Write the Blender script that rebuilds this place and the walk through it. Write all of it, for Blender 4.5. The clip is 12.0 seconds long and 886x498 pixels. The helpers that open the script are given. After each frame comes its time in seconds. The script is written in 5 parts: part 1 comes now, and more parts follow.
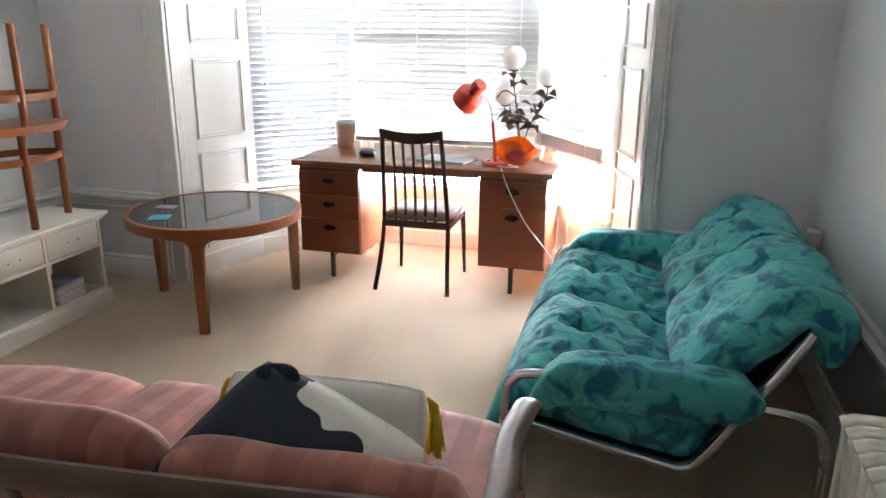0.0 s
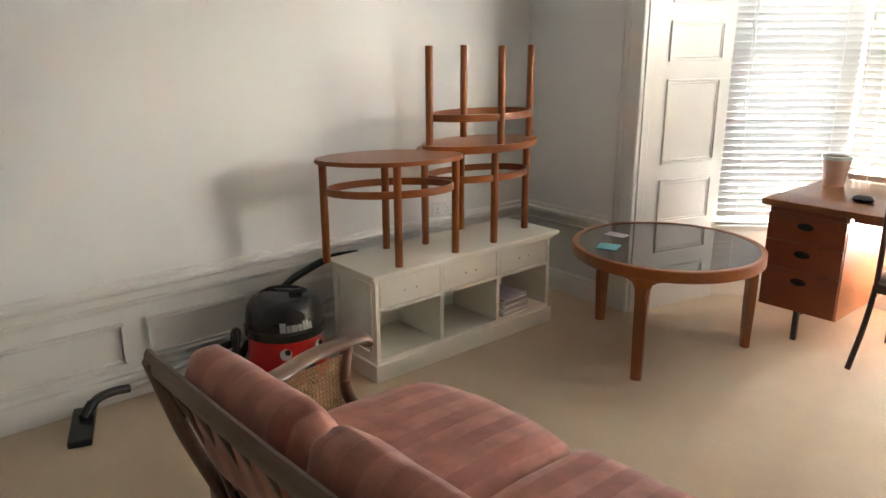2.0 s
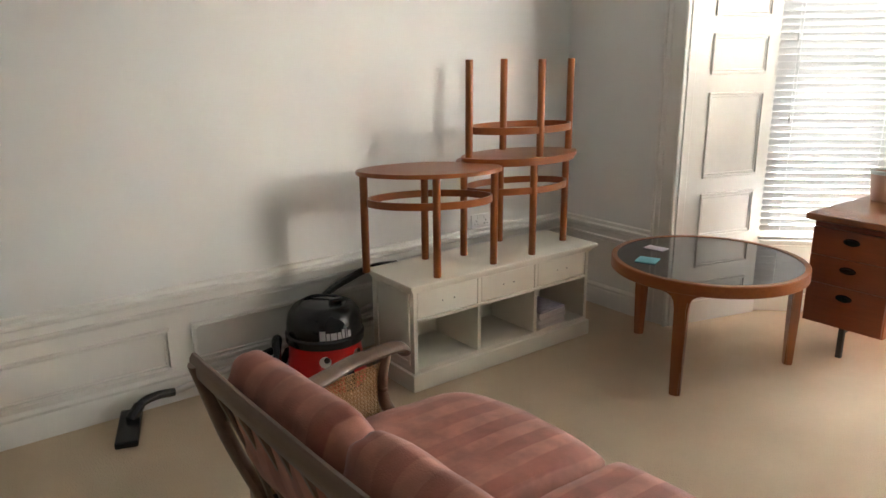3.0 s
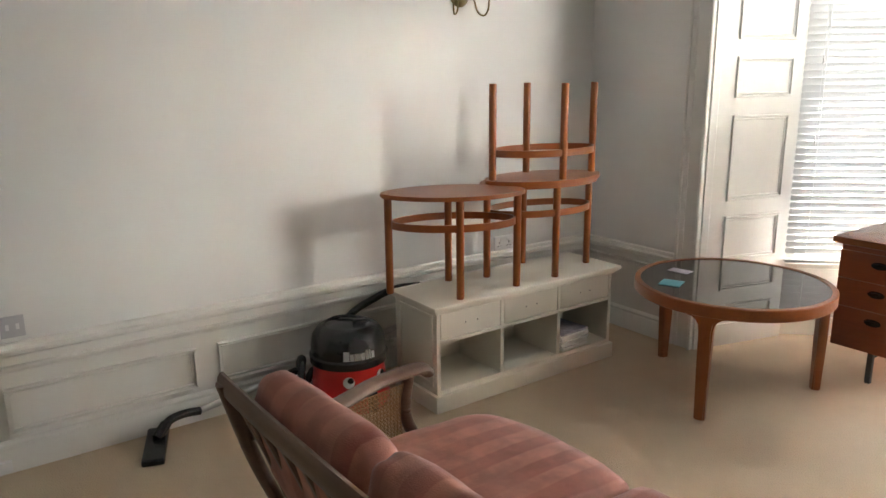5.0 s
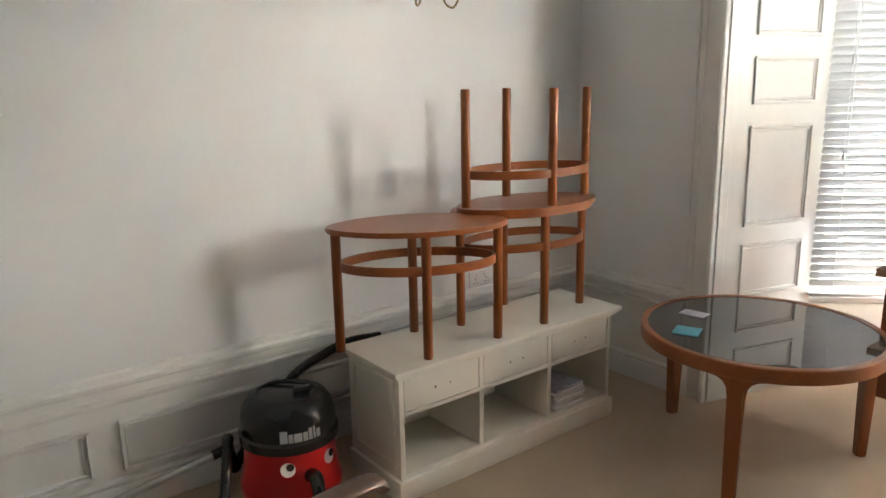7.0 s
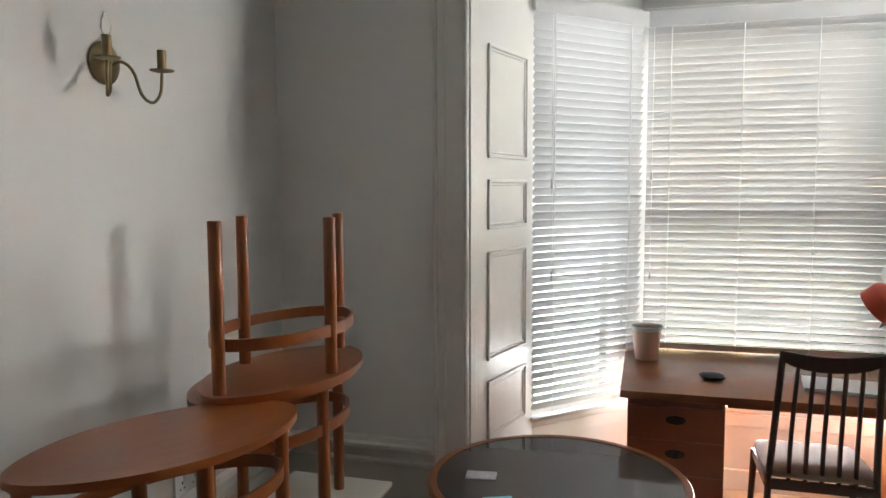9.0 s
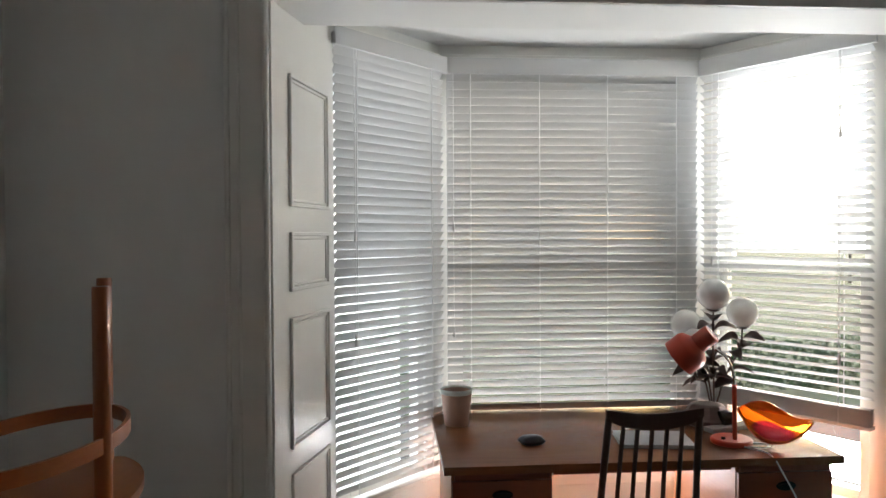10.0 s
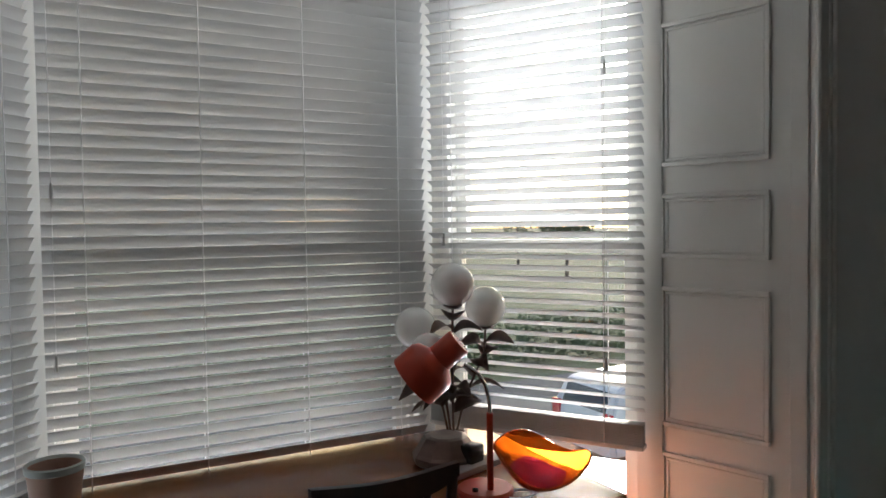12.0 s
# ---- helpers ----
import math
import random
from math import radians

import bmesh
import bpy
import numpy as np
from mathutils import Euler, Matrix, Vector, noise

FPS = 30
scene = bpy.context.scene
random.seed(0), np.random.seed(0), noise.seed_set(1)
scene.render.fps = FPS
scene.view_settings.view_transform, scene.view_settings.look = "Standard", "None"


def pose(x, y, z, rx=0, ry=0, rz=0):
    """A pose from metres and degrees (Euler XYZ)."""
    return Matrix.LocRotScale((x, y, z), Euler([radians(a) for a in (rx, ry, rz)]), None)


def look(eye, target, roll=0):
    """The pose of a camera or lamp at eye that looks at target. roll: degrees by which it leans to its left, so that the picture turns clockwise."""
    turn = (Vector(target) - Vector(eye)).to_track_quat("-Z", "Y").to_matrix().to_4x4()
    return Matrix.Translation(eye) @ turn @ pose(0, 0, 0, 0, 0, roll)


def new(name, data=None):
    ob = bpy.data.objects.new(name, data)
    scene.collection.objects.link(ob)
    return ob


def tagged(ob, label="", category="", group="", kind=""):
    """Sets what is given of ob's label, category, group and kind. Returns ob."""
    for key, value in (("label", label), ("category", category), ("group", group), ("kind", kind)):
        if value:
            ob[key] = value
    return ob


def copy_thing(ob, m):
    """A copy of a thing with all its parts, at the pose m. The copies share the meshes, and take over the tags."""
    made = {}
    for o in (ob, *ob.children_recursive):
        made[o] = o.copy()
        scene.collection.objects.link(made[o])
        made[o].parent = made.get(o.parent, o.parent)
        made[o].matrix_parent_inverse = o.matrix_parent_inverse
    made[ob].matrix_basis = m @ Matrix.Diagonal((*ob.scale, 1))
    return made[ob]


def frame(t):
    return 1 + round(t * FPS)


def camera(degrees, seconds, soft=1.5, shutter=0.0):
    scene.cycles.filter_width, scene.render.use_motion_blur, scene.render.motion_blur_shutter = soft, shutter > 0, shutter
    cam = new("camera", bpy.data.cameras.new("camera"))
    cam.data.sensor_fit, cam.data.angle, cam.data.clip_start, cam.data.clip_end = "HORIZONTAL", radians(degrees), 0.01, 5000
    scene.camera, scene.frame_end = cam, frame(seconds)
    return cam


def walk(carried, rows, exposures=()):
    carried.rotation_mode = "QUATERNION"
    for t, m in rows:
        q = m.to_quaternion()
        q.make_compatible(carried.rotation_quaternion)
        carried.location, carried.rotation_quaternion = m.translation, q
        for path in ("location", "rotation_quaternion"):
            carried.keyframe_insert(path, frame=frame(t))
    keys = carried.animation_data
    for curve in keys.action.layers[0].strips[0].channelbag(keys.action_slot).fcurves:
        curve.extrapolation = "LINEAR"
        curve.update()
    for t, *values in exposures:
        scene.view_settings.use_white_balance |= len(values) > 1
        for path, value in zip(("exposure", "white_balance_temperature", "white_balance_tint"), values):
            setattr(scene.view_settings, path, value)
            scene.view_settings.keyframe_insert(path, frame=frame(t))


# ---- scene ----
cam = camera(63.1, 12.0)
PATH = [
    (0, (-0.04, 0.527, 1.478), (-0.531, 2.377, 0.902), 0.5),
    (0.5, (-0.138, 0.618, 1.463), (-0.949, 2.36, 0.906), 0.3),
    (1, (-0.262, 0.772, 1.485), (-1.419, 2.304, 0.925), -0.1),
    (1.5, (-0.321, 0.862, 1.507), (-1.688, 2.207, 0.939), -0.1),
    (2, (-0.331, 0.817, 1.528), (-1.789, 2.066, 0.969), -0.2),
    (2.5, (-0.303, 0.811, 1.533), (-1.812, 2.004, 0.987), -0.5),
    (3, (-0.303, 0.802, 1.534), (-1.837, 1.972, 1.007), -0.4),
    (5, (-0.287, 0.786, 1.545), (-1.87, 1.915, 1.074), -0.6),
    (5.5, (-0.305, 0.789, 1.533), (-1.891, 1.918, 1.074), -0.7),
    (6, (-0.404, 0.82, 1.528), (-1.986, 1.954, 1.068), -0.6),
    (6.5, (-0.577, 1.023, 1.517), (-2.157, 2.165, 1.069), -0.8),
    (6.7, (-0.666, 1.113, 1.514), (-2.238, 2.264, 1.066), -0.9),
    (8.5, (-1.713, 1.421, 1.534), (-2.667, 3.159, 1.276), -0.4),
    (9, (-1.94, 1.387, 1.582), (-2.48, 3.306, 1.414), -0.2),
    (9.5, (-2.117, 1.519, 1.606), (-2.281, 3.51, 1.514), -0.0),
    (10, (-2.232, 1.769, 1.6), (-2.081, 3.763, 1.565), -0.3),
    (10.5, (-2.318, 1.996, 1.591), (-1.938, 3.96, 1.574), -0.4),
    (11, (-2.248, 2.277, 1.561), (-1.664, 4.189, 1.548), -0.5),
    (11.5, (-2.064, 2.586, 1.583), (-1.3, 4.433, 1.528), -0.7),
    (12, (-1.901, 2.861, 1.527), (-0.96, 4.625, 1.46), -0.8),
]
EXPOSURES = ((0.0, 3.65, 5850, 10), (1.0, 3.35, 6600, 10), (2.0, 3.4, 6850, 10), (5.5, 3.4, 6650, 10), (6.5, 3.35, 6600, 10), (8.5, 2.85, 6450, 10), (9.5, 2.2, 6350, 10), (10.5, 1.55, 6350, 10), (11.0, 1.4, 6250, 10), (12.0, 1.05, 6150, 10))
walk(cam, [(t, look(eye, target, roll)) for t, eye, target, roll in PATH], EXPOSURES)

# ---- world, sun, window light ----
world = bpy.data.worlds.new("sky")
scene.world = world
world.use_nodes = True
wn = world.node_tree.nodes
sky = wn.new("ShaderNodeTexSky")
sky.sky_type = "NISHITA"
sky.sun_disc = False
sky.sun_elevation, sky.sun_rotation = radians(12), radians(51)
sky.air_density, sky.dust_density = 1.0, 3.0
world.node_tree.links.new(sky.outputs[0], wn["Background"].inputs[0])
wn["Background"].inputs[1].default_value = 0.15
sun = new("sun", bpy.data.lights.new("sun", "SUN"))
sun.data.energy, sun.data.angle, sun.data.color = 1.5, radians(26), (1.0, 0.985, 0.96)
sun.matrix_world = look((7.6, 6.15, 2.08), (0, 0, 0))

# ---- materials ----
def mat(name, base, rough=0.5, metal=0.0, vary=0.08, scale=8.0, bump=0.0, bump_scale=200.0, stretch=(1, 1, 1), coat=0.0, sheen=0.0, spec=0.5, second=None):
    m = bpy.data.materials.new(name)
    m.use_nodes = True
    t = m.node_tree
    n, l = t.nodes, t.links
    b = n["Principled BSDF"]
    b.inputs["Roughness"].default_value, b.inputs["Metallic"].default_value = rough, metal
    b.inputs["Coat Weight"].default_value, b.inputs["Sheen Weight"].default_value = coat, sheen
    b.inputs["Specular IOR Level"].default_value = spec
    co = n.new("ShaderNodeTexCoord")
    mp = n.new("ShaderNodeMapping")
    mp.inputs["Scale"].default_value = stretch
    l.new(co.outputs["Object"], mp.inputs[0])
    big = n.new("ShaderNodeTexNoise")
    big.inputs["Scale"].default_value, big.inputs["Detail"].default_value = scale, 6
    l.new(mp.outputs[0], big.inputs["Vector"])
    ramp = n.new("ShaderNodeMix")
    ramp.data_type = "RGBA"
    dark = second or tuple(c * (1 - 2 * vary) for c in base)
    lite = base if second else tuple(min(1, c * (1 + vary)) for c in base)
    ramp.inputs[6].default_value, ramp.inputs[7].default_value = (*dark, 1), (*lite, 1)
    l.new(big.outputs[0], ramp.inputs[0])
    l.new(ramp.outputs[2], b.inputs["Base Color"])
    if bump:
        fine = n.new("ShaderNodeTexNoise")
        fine.inputs["Scale"].default_value, fine.inputs["Detail"].default_value = bump_scale, 3
        l.new(mp.outputs[0], fine.inputs["Vector"])
        bn = n.new("ShaderNodeBump")
        bn.inputs["Strength"].default_value, bn.inputs["Distance"].default_value = bump, 0.002
        l.new(fine.outputs[0], bn.inputs["Height"])
        l.new(bn.outputs[0], b.inputs["Normal"])
    return m


def wood(name, light, dark, axis=0, rough=0.35, coat=0.15):
    """Wood whose grain runs along the axis."""
    stretch = [9.0, 9.0, 9.0]
    stretch[axis] = 0.7
    m = mat(name, light, rough, 0, 0, 6.0, 0.25, 60.0, stretch, coat, second=dark)
    n, l = m.node_tree.nodes, m.node_tree.links
    noise_node = [x for x in n if x.type == "TEX_NOISE"][0]
    noise_node.inputs["Distortion"].default_value = 0.8
    return m


def stripes(name, a, b, width):
    """Velvet woven in stripes along the depth of a cushion."""
    m = mat(name, a, 0.75, 0, 0.1, 9.0, 0.5, 300.0, sheen=0.25)
    n, l = m.node_tree.nodes, m.node_tree.links
    bs = n["Principled BSDF"]
    co = [x for x in n if x.type == "TEX_COORD"][0]
    sep = n.new("ShaderNodeSeparateXYZ")
    l.new(co.outputs["Object"], sep.inputs[0])
    mul = n.new("ShaderNodeMath")
    mul.operation, mul.inputs[1].default_value = "MULTIPLY", 2 * math.pi / width
    l.new(sep.outputs[0], mul.inputs[0])
    sn = n.new("ShaderNodeMath")
    sn.operation = "SINE"
    l.new(mul.outputs[0], sn.inputs[0])
    edge = n.new("ShaderNodeMapRange")
    edge.inputs[1].default_value, edge.inputs[2].default_value = -0.12, 0.12
    l.new(sn.outputs[0], edge.inputs[0])
    old = [x for x in n if x.type == "MIX"][0]
    mix = n.new("ShaderNodeMix")
    mix.data_type = "RGBA"
    mix.inputs[7].default_value = (*b, 1)
    fade = n.new("ShaderNodeTexNoise")
    fade.inputs["Scale"].default_value, fade.inputs["Detail"].default_value = 3.5, 3
    l.new(co.outputs["Object"], fade.inputs["Vector"])
    fr = n.new("ShaderNodeMapRange")
    fr.inputs[1].default_value, fr.inputs[2].default_value, fr.inputs[3].default_value = 0.36, 0.62, 0.15
    l.new(fade.outputs[0], fr.inputs[0])
    fm = n.new("ShaderNodeMath")
    fm.operation = "MULTIPLY"
    l.new(edge.outputs[0], fm.inputs[0])
    l.new(fr.outputs[0], fm.inputs[1])
    l.new(fm.outputs[0], mix.inputs[0])
    l.new(old.outputs[2], mix.inputs[6])
    crush = n.new("ShaderNodeTexNoise")
    crush.inputs["Scale"].default_value, crush.inputs["Detail"].default_value = 14, 4
    l.new(co.outputs["Object"], crush.inputs["Vector"])
    mr = n.new("ShaderNodeMapRange")
    mr.inputs[1].default_value, mr.inputs[2].default_value = 0.35, 0.65
    mr.inputs[3].default_value, mr.inputs[4].default_value = 0.78, 1.15
    l.new(crush.outputs[0], mr.inputs[0])
    vm = n.new("ShaderNodeVectorMath")
    vm.operation = "SCALE"
    l.new(mix.outputs[2], vm.inputs[0])
    l.new(mr.outputs[0], vm.inputs["Scale"])
    l.new(vm.outputs[0], bs.inputs["Base Color"])
    return m


def glass(name, tint=(1, 1, 1), rough=0.0):
    m = bpy.data.materials.new(name)
    m.use_nodes = True
    b = m.node_tree.nodes["Principled BSDF"]
    b.inputs["Base Color"].default_value = (*tint, 1)
    b.inputs["Roughness"].default_value = rough
    b.inputs["Transmission Weight"].default_value = 1.0
    b.inputs["IOR"].default_value = 1.45
    return m


WALL = mat("wall_paint", (0.80, 0.80, 0.78), 0.7, vary=0.012, scale=1.5, bump=0.15, bump_scale=120)
TRIM = mat("trim_gloss_paint", (0.80, 0.79, 0.75), 0.35, vary=0.02, scale=3, bump=0.06, bump_scale=40)
CEIL = mat("ceiling_paint", (0.82, 0.82, 0.81), 0.8, vary=0.01, scale=2)
CARPET = mat("carpet", (0.68, 0.55, 0.40), 0.95, scale=2.2, bump=1.0, bump_scale=150, second=(0.53, 0.405, 0.28))
SLAT = mat("slat_paint", (0.60, 0.60, 0.595), 0.4, vary=0.02)
CREAM = mat("cream_paint", (0.84, 0.81, 0.71), 0.4, vary=0.02, scale=4, bump=0.05, bump_scale=50)
TEAK = wood("teak", (0.34, 0.098, 0.017), (0.19, 0.047, 0.009), 0, 0.28, 0.15)
TEAK_UP = wood("teak_upright", (0.34, 0.098, 0.017), (0.19, 0.047, 0.009), 2, 0.28, 0.15)
DESKTOP = wood("desk_top_wood", (0.30, 0.115, 0.042), (0.19, 0.065, 0.024), 0, 0.26)
DRAWER = wood("drawer_wood", (0.26, 0.060, 0.017), (0.17, 0.036, 0.010), 0, 0.38)
DRAWER_SIDE = wood("pedestal_wood", (0.40, 0.13, 0.04), (0.27, 0.08, 0.025), 1, 0.4)
DARKWOOD = wood("dark_wood", (0.055, 0.022, 0.016), (0.03, 0.012, 0.009), 2, 0.4)
ELM = wood("sofa_wood", (0.20, 0.115, 0.070), (0.12, 0.064, 0.040), 0, 0.32)
PINK = stripes("pink_striped_velvet", (0.53, 0.205, 0.142), (0.37, 0.112, 0.076), 0.115)
BLACK = mat("black_plastic", (0.014, 0.014, 0.016), 0.24, vary=0.1)
BLACKMETAL = mat("black_metal", (0.015, 0.015, 0.017), 0.45, vary=0.1)
RED = mat("red_plastic", (0.62, 0.012, 0.012), 0.3, vary=0.05)
WHITE = mat("white_plastic", (0.8, 0.8, 0.8), 0.35, vary=0.02)
CHROME = mat("chrome", (0.75, 0.75, 0.76), 0.22, 1.0, vary=0.03)
BRASS = mat("aged_brass", (0.30, 0.24, 0.13), 0.38, 1.0, vary=0.15, scale=30)
PAPER = mat("paper", (0.75, 0.74, 0.72), 0.7, vary=0.05, scale=12)
ORANGE = mat("red_orange_enamel", (0.52, 0.045, 0.014), 0.34, vary=0.04, coat=0.15)
CREAMCLOTH = mat("ivory_wool", (0.82, 0.78, 0.67), 0.9, vary=0.05, bump=0.7, bump_scale=260, sheen=0.2)
YELLOW = mat("yellow_tassel", (0.75, 0.48, 0.02), 0.9, vary=0.2, scale=60, bump=0.8, bump_scale=150)
TEAL = mat("teal_crushed_velvet", (0.105, 0.49, 0.46), 0.75, scale=12, bump=0.8, bump_scale=20, sheen=0.2, spec=0.15, second=(0.025, 0.17, 0.235))
for node in TEAL.node_tree.nodes:
    if node.type == "BUMP":
        node.inputs["Distance"].default_value = 0.014
    if node.type == "TEX_NOISE" and node.inputs["Scale"].default_value < 20:
        node.inputs["Distortion"].default_value = 0.7
        sharp = TEAL.node_tree.nodes.new("ShaderNodeMapRange")
        sharp.inputs[1].default_value, sharp.inputs[2].default_value = 0.40, 0.52
        TEAL.node_tree.links.new(node.outputs[0], sharp.inputs[0])
        TEAL.node_tree.links.new(sharp.outputs[0], [x for x in TEAL.node_tree.nodes if x.type == "MIX"][0].inputs[0])
SEATPAD = mat("grey_tweed", (0.22, 0.18, 0.15), 0.95, vary=0.15, scale=90, bump=0.8, bump_scale=300)
CANE = mat("cane", (0.50, 0.32, 0.15), 0.5, vary=0.15, scale=60)
TERRACOTTA = mat("blush_pot", (0.55, 0.36, 0.28), 0.6, vary=0.06, scale=20, bump=0.1)
TIN = mat("brown_tole", (0.17, 0.115, 0.10), 0.4, 0.3, vary=0.3, scale=25)
OPAL = mat("opal_glass", (0.82, 0.82, 0.80), 0.15, vary=0.01)
STONE = mat("black_stone", (0.02, 0.02, 0.022), 0.35, vary=0.3, bump=0.3, bump_scale=40)
BLUECARD = mat("blue_card", (0.16, 0.52, 0.62), 0.6, vary=0.15, scale=40)
WHITECARD = mat("printed_card", (0.55, 0.52, 0.60), 0.5, vary=0.3, scale=60)
GREYTUBE = mat("steel_tube", (0.6, 0.6, 0.6), 0.3, 1.0, vary=0.05)
PANE = glass("window_glass")

for node in CARPET.node_tree.nodes:
    if node.type == "BUMP":
        node.inputs["Distance"].default_value = 0.007
    if node.type == "TEX_NOISE" and node.inputs["Scale"].default_value < 20:
        node.inputs["Detail"].default_value, node.inputs["Roughness"].default_value = 9, 0.62

# ---- mesh helpers ----
def finish(bm, material, name, smooth=False):
    me = bpy.data.meshes.new(name)
    bmesh.ops.recalc_face_normals(bm, faces=bm.faces)
    bm.to_mesh(me)
    bm.free()
    for mm in (material if isinstance(material, (list, tuple)) else [material]):
        me.materials.append(mm)
    if smooth:
        me.polygons.foreach_set("use_smooth", [True] * len(me.polygons))
        me.set_sharp_from_angle(angle=radians(42))
    return me


def part(name, bm, material, parent=None, label="", smooth=True, at=None):
    ob = new(name, finish(bm, material, name, smooth))
    if parent:
        ob.parent = parent
    if at is not None:
        ob.matrix_basis = at
    return tagged(ob, label=label)


def thing(name, m, label, category, group=""):
    ob = new(name)
    ob.matrix_world = m
    return tagged(ob, label, category, group)


def struct(name, bm, material, smooth=True):
    return tagged(part(name, bm, material, smooth=smooth), kind="structure")


def box(x0, x1, y0, y1, z0, z1, bevel=0.0, bm=None, seg=2):
    own = bmesh.new()
    bmesh.ops.create_cube(own, size=1)
    for v in own.verts:
        v.co = ((x0 + x1) / 2 + v.co.x * (x1 - x0), (y0 + y1) / 2 + v.co.y * (y1 - y0), (z0 + z1) / 2 + v.co.z * (z1 - z0))
    if bevel:
        bmesh.ops.bevel(own, geom=own.edges[:], offset=bevel, segments=seg, affect="EDGES", profile=0.6)
    return merge(bm, own)


def merge(bm, own):
    if bm is None:
        return own
    me = bpy.data.meshes.new("tmp")
    own.to_mesh(me)
    own.free()
    bm.from_mesh(me)
    bpy.data.meshes.remove(me)
    return bm


def lathe(profile, n=32, bm=None, m=None):
    own = bmesh.new()
    rings = []
    for r, z in profile:
        if r < 1e-5:
            rings.append([own.verts.new((0, 0, z))])
        else:
            rings.append([own.verts.new((r * math.cos(2 * math.pi * k / n), r * math.sin(2 * math.pi * k / n), z)) for k in range(n)])
    for a, b in zip(rings, rings[1:]):
        for k in range(n):
            q = [a[k % len(a)], a[(k + 1) % len(a)], b[(k + 1) % len(b)], b[k % len(b)]]
            q = list(dict.fromkeys(q))
            if len(q) > 2:
                own.faces.new(q)
    for end in (() if profile[0] == profile[-1] else (rings[0], rings[-1])):
        if len(end) > 2:
            own.faces.new(end)
    if m is not None:
        own.transform(m)
    return merge(bm, own)


def smooth_path(points, steps=8):
    """A smooth line through the points."""
    p = [Vector(q) for q in points]
    p = [2 * p[0] - p[1], *p, 2 * p[-1] - p[-2]]
    out = []
    for a, b, c, d in zip(p, p[1:], p[2:], p[3:]):
        for k in range(steps):
            t = k / steps
            out.append(0.5 * (2 * b + (c - a) * t + (2 * a - 5 * b + 4 * c - d) * t * t + (3 * b - 3 * c + d - a) * t ** 3))
    return out + [p[-2]]


def tube(points, r, n=12, bm=None, closed=False, flat=1.0, up=(0, 0, 1)):
    """A tube along the points; r is one radius or one for each end; flat squeezes it along the side axis."""
    own = bmesh.new()
    pts = [Vector(p) for p in points]
    rings = []
    for i, p in enumerate(pts):
        a = pts[i - 1] if (i or closed) else p
        b = pts[(i + 1) % len(pts)] if (i + 1 < len(pts) or closed) else p
        d = (b - a).normalized()
        side = d.cross(Vector(up))
        if side.length < 0.05:
            side = d.cross(Vector((0, 1, 0.01)))
        side.normalize()
        top = side.cross(d)
        rad = r if not isinstance(r, (tuple, list)) else r[0] + (r[1] - r[0]) * i / (len(pts) - 1)
        rings.append([own.verts.new(p + rad * (flat * math.cos(2 * math.pi * k / n) * side + math.sin(2 * math.pi * k / n) * top)) for k in range(n)])
    pairs = list(zip(rings, rings[1:])) + ([(rings[-1], rings[0])] if closed else [])
    for a, b in pairs:
        for k in range(n):
            own.faces.new([a[k], a[(k + 1) % n], b[(k + 1) % n], b[k]])
    if not closed:
        own.faces.new(rings[0]), own.faces.new(rings[-1])
    return merge(bm, own)


def prism(plan, z0, z1, bm=None, bevel=0.0, seg=2):
    own = bmesh.new()
    lo = [own.verts.new((x, y, z0)) for x, y in plan]
    hi = [own.verts.new((x, y, z1)) for x, y in plan]
    own.faces.new(lo), own.faces.new(hi)
    n = len(plan)
    for k in range(n):
        own.faces.new([lo[k], lo[(k + 1) % n], hi[(k + 1) % n], hi[k]])
    if bevel:
        rim = [e for e in own.edges if abs(e.verts[0].co.z - e.verts[1].co.z) < 1e-6]
        bmesh.ops.bevel(own, geom=rim, offset=bevel, segments=seg, affect="EDGES", profile=0.5)
    return merge(bm, own)


def extrude_profile(profile, a, b, out, bm=None):
    """A moulding: the profile (depth, height) swept from a to b in plan; out is the direction in which depth grows."""
    own = bmesh.new()
    o = Vector((out[0], out[1], 0)).normalized()
    ends = [[own.verts.new(Vector((p[0], p[1], 0)) + o * d + Vector((0, 0, z))) for d, z in profile] for p in (a, b)]
    n = len(profile)
    for k in range(n):
        own.faces.new([ends[0][k], ends[0][(k + 1) % n], ends[1][(k + 1) % n], ends[1][k]])
    own.faces.new(ends[0]), own.faces.new(ends[1])
    return merge(bm, own)


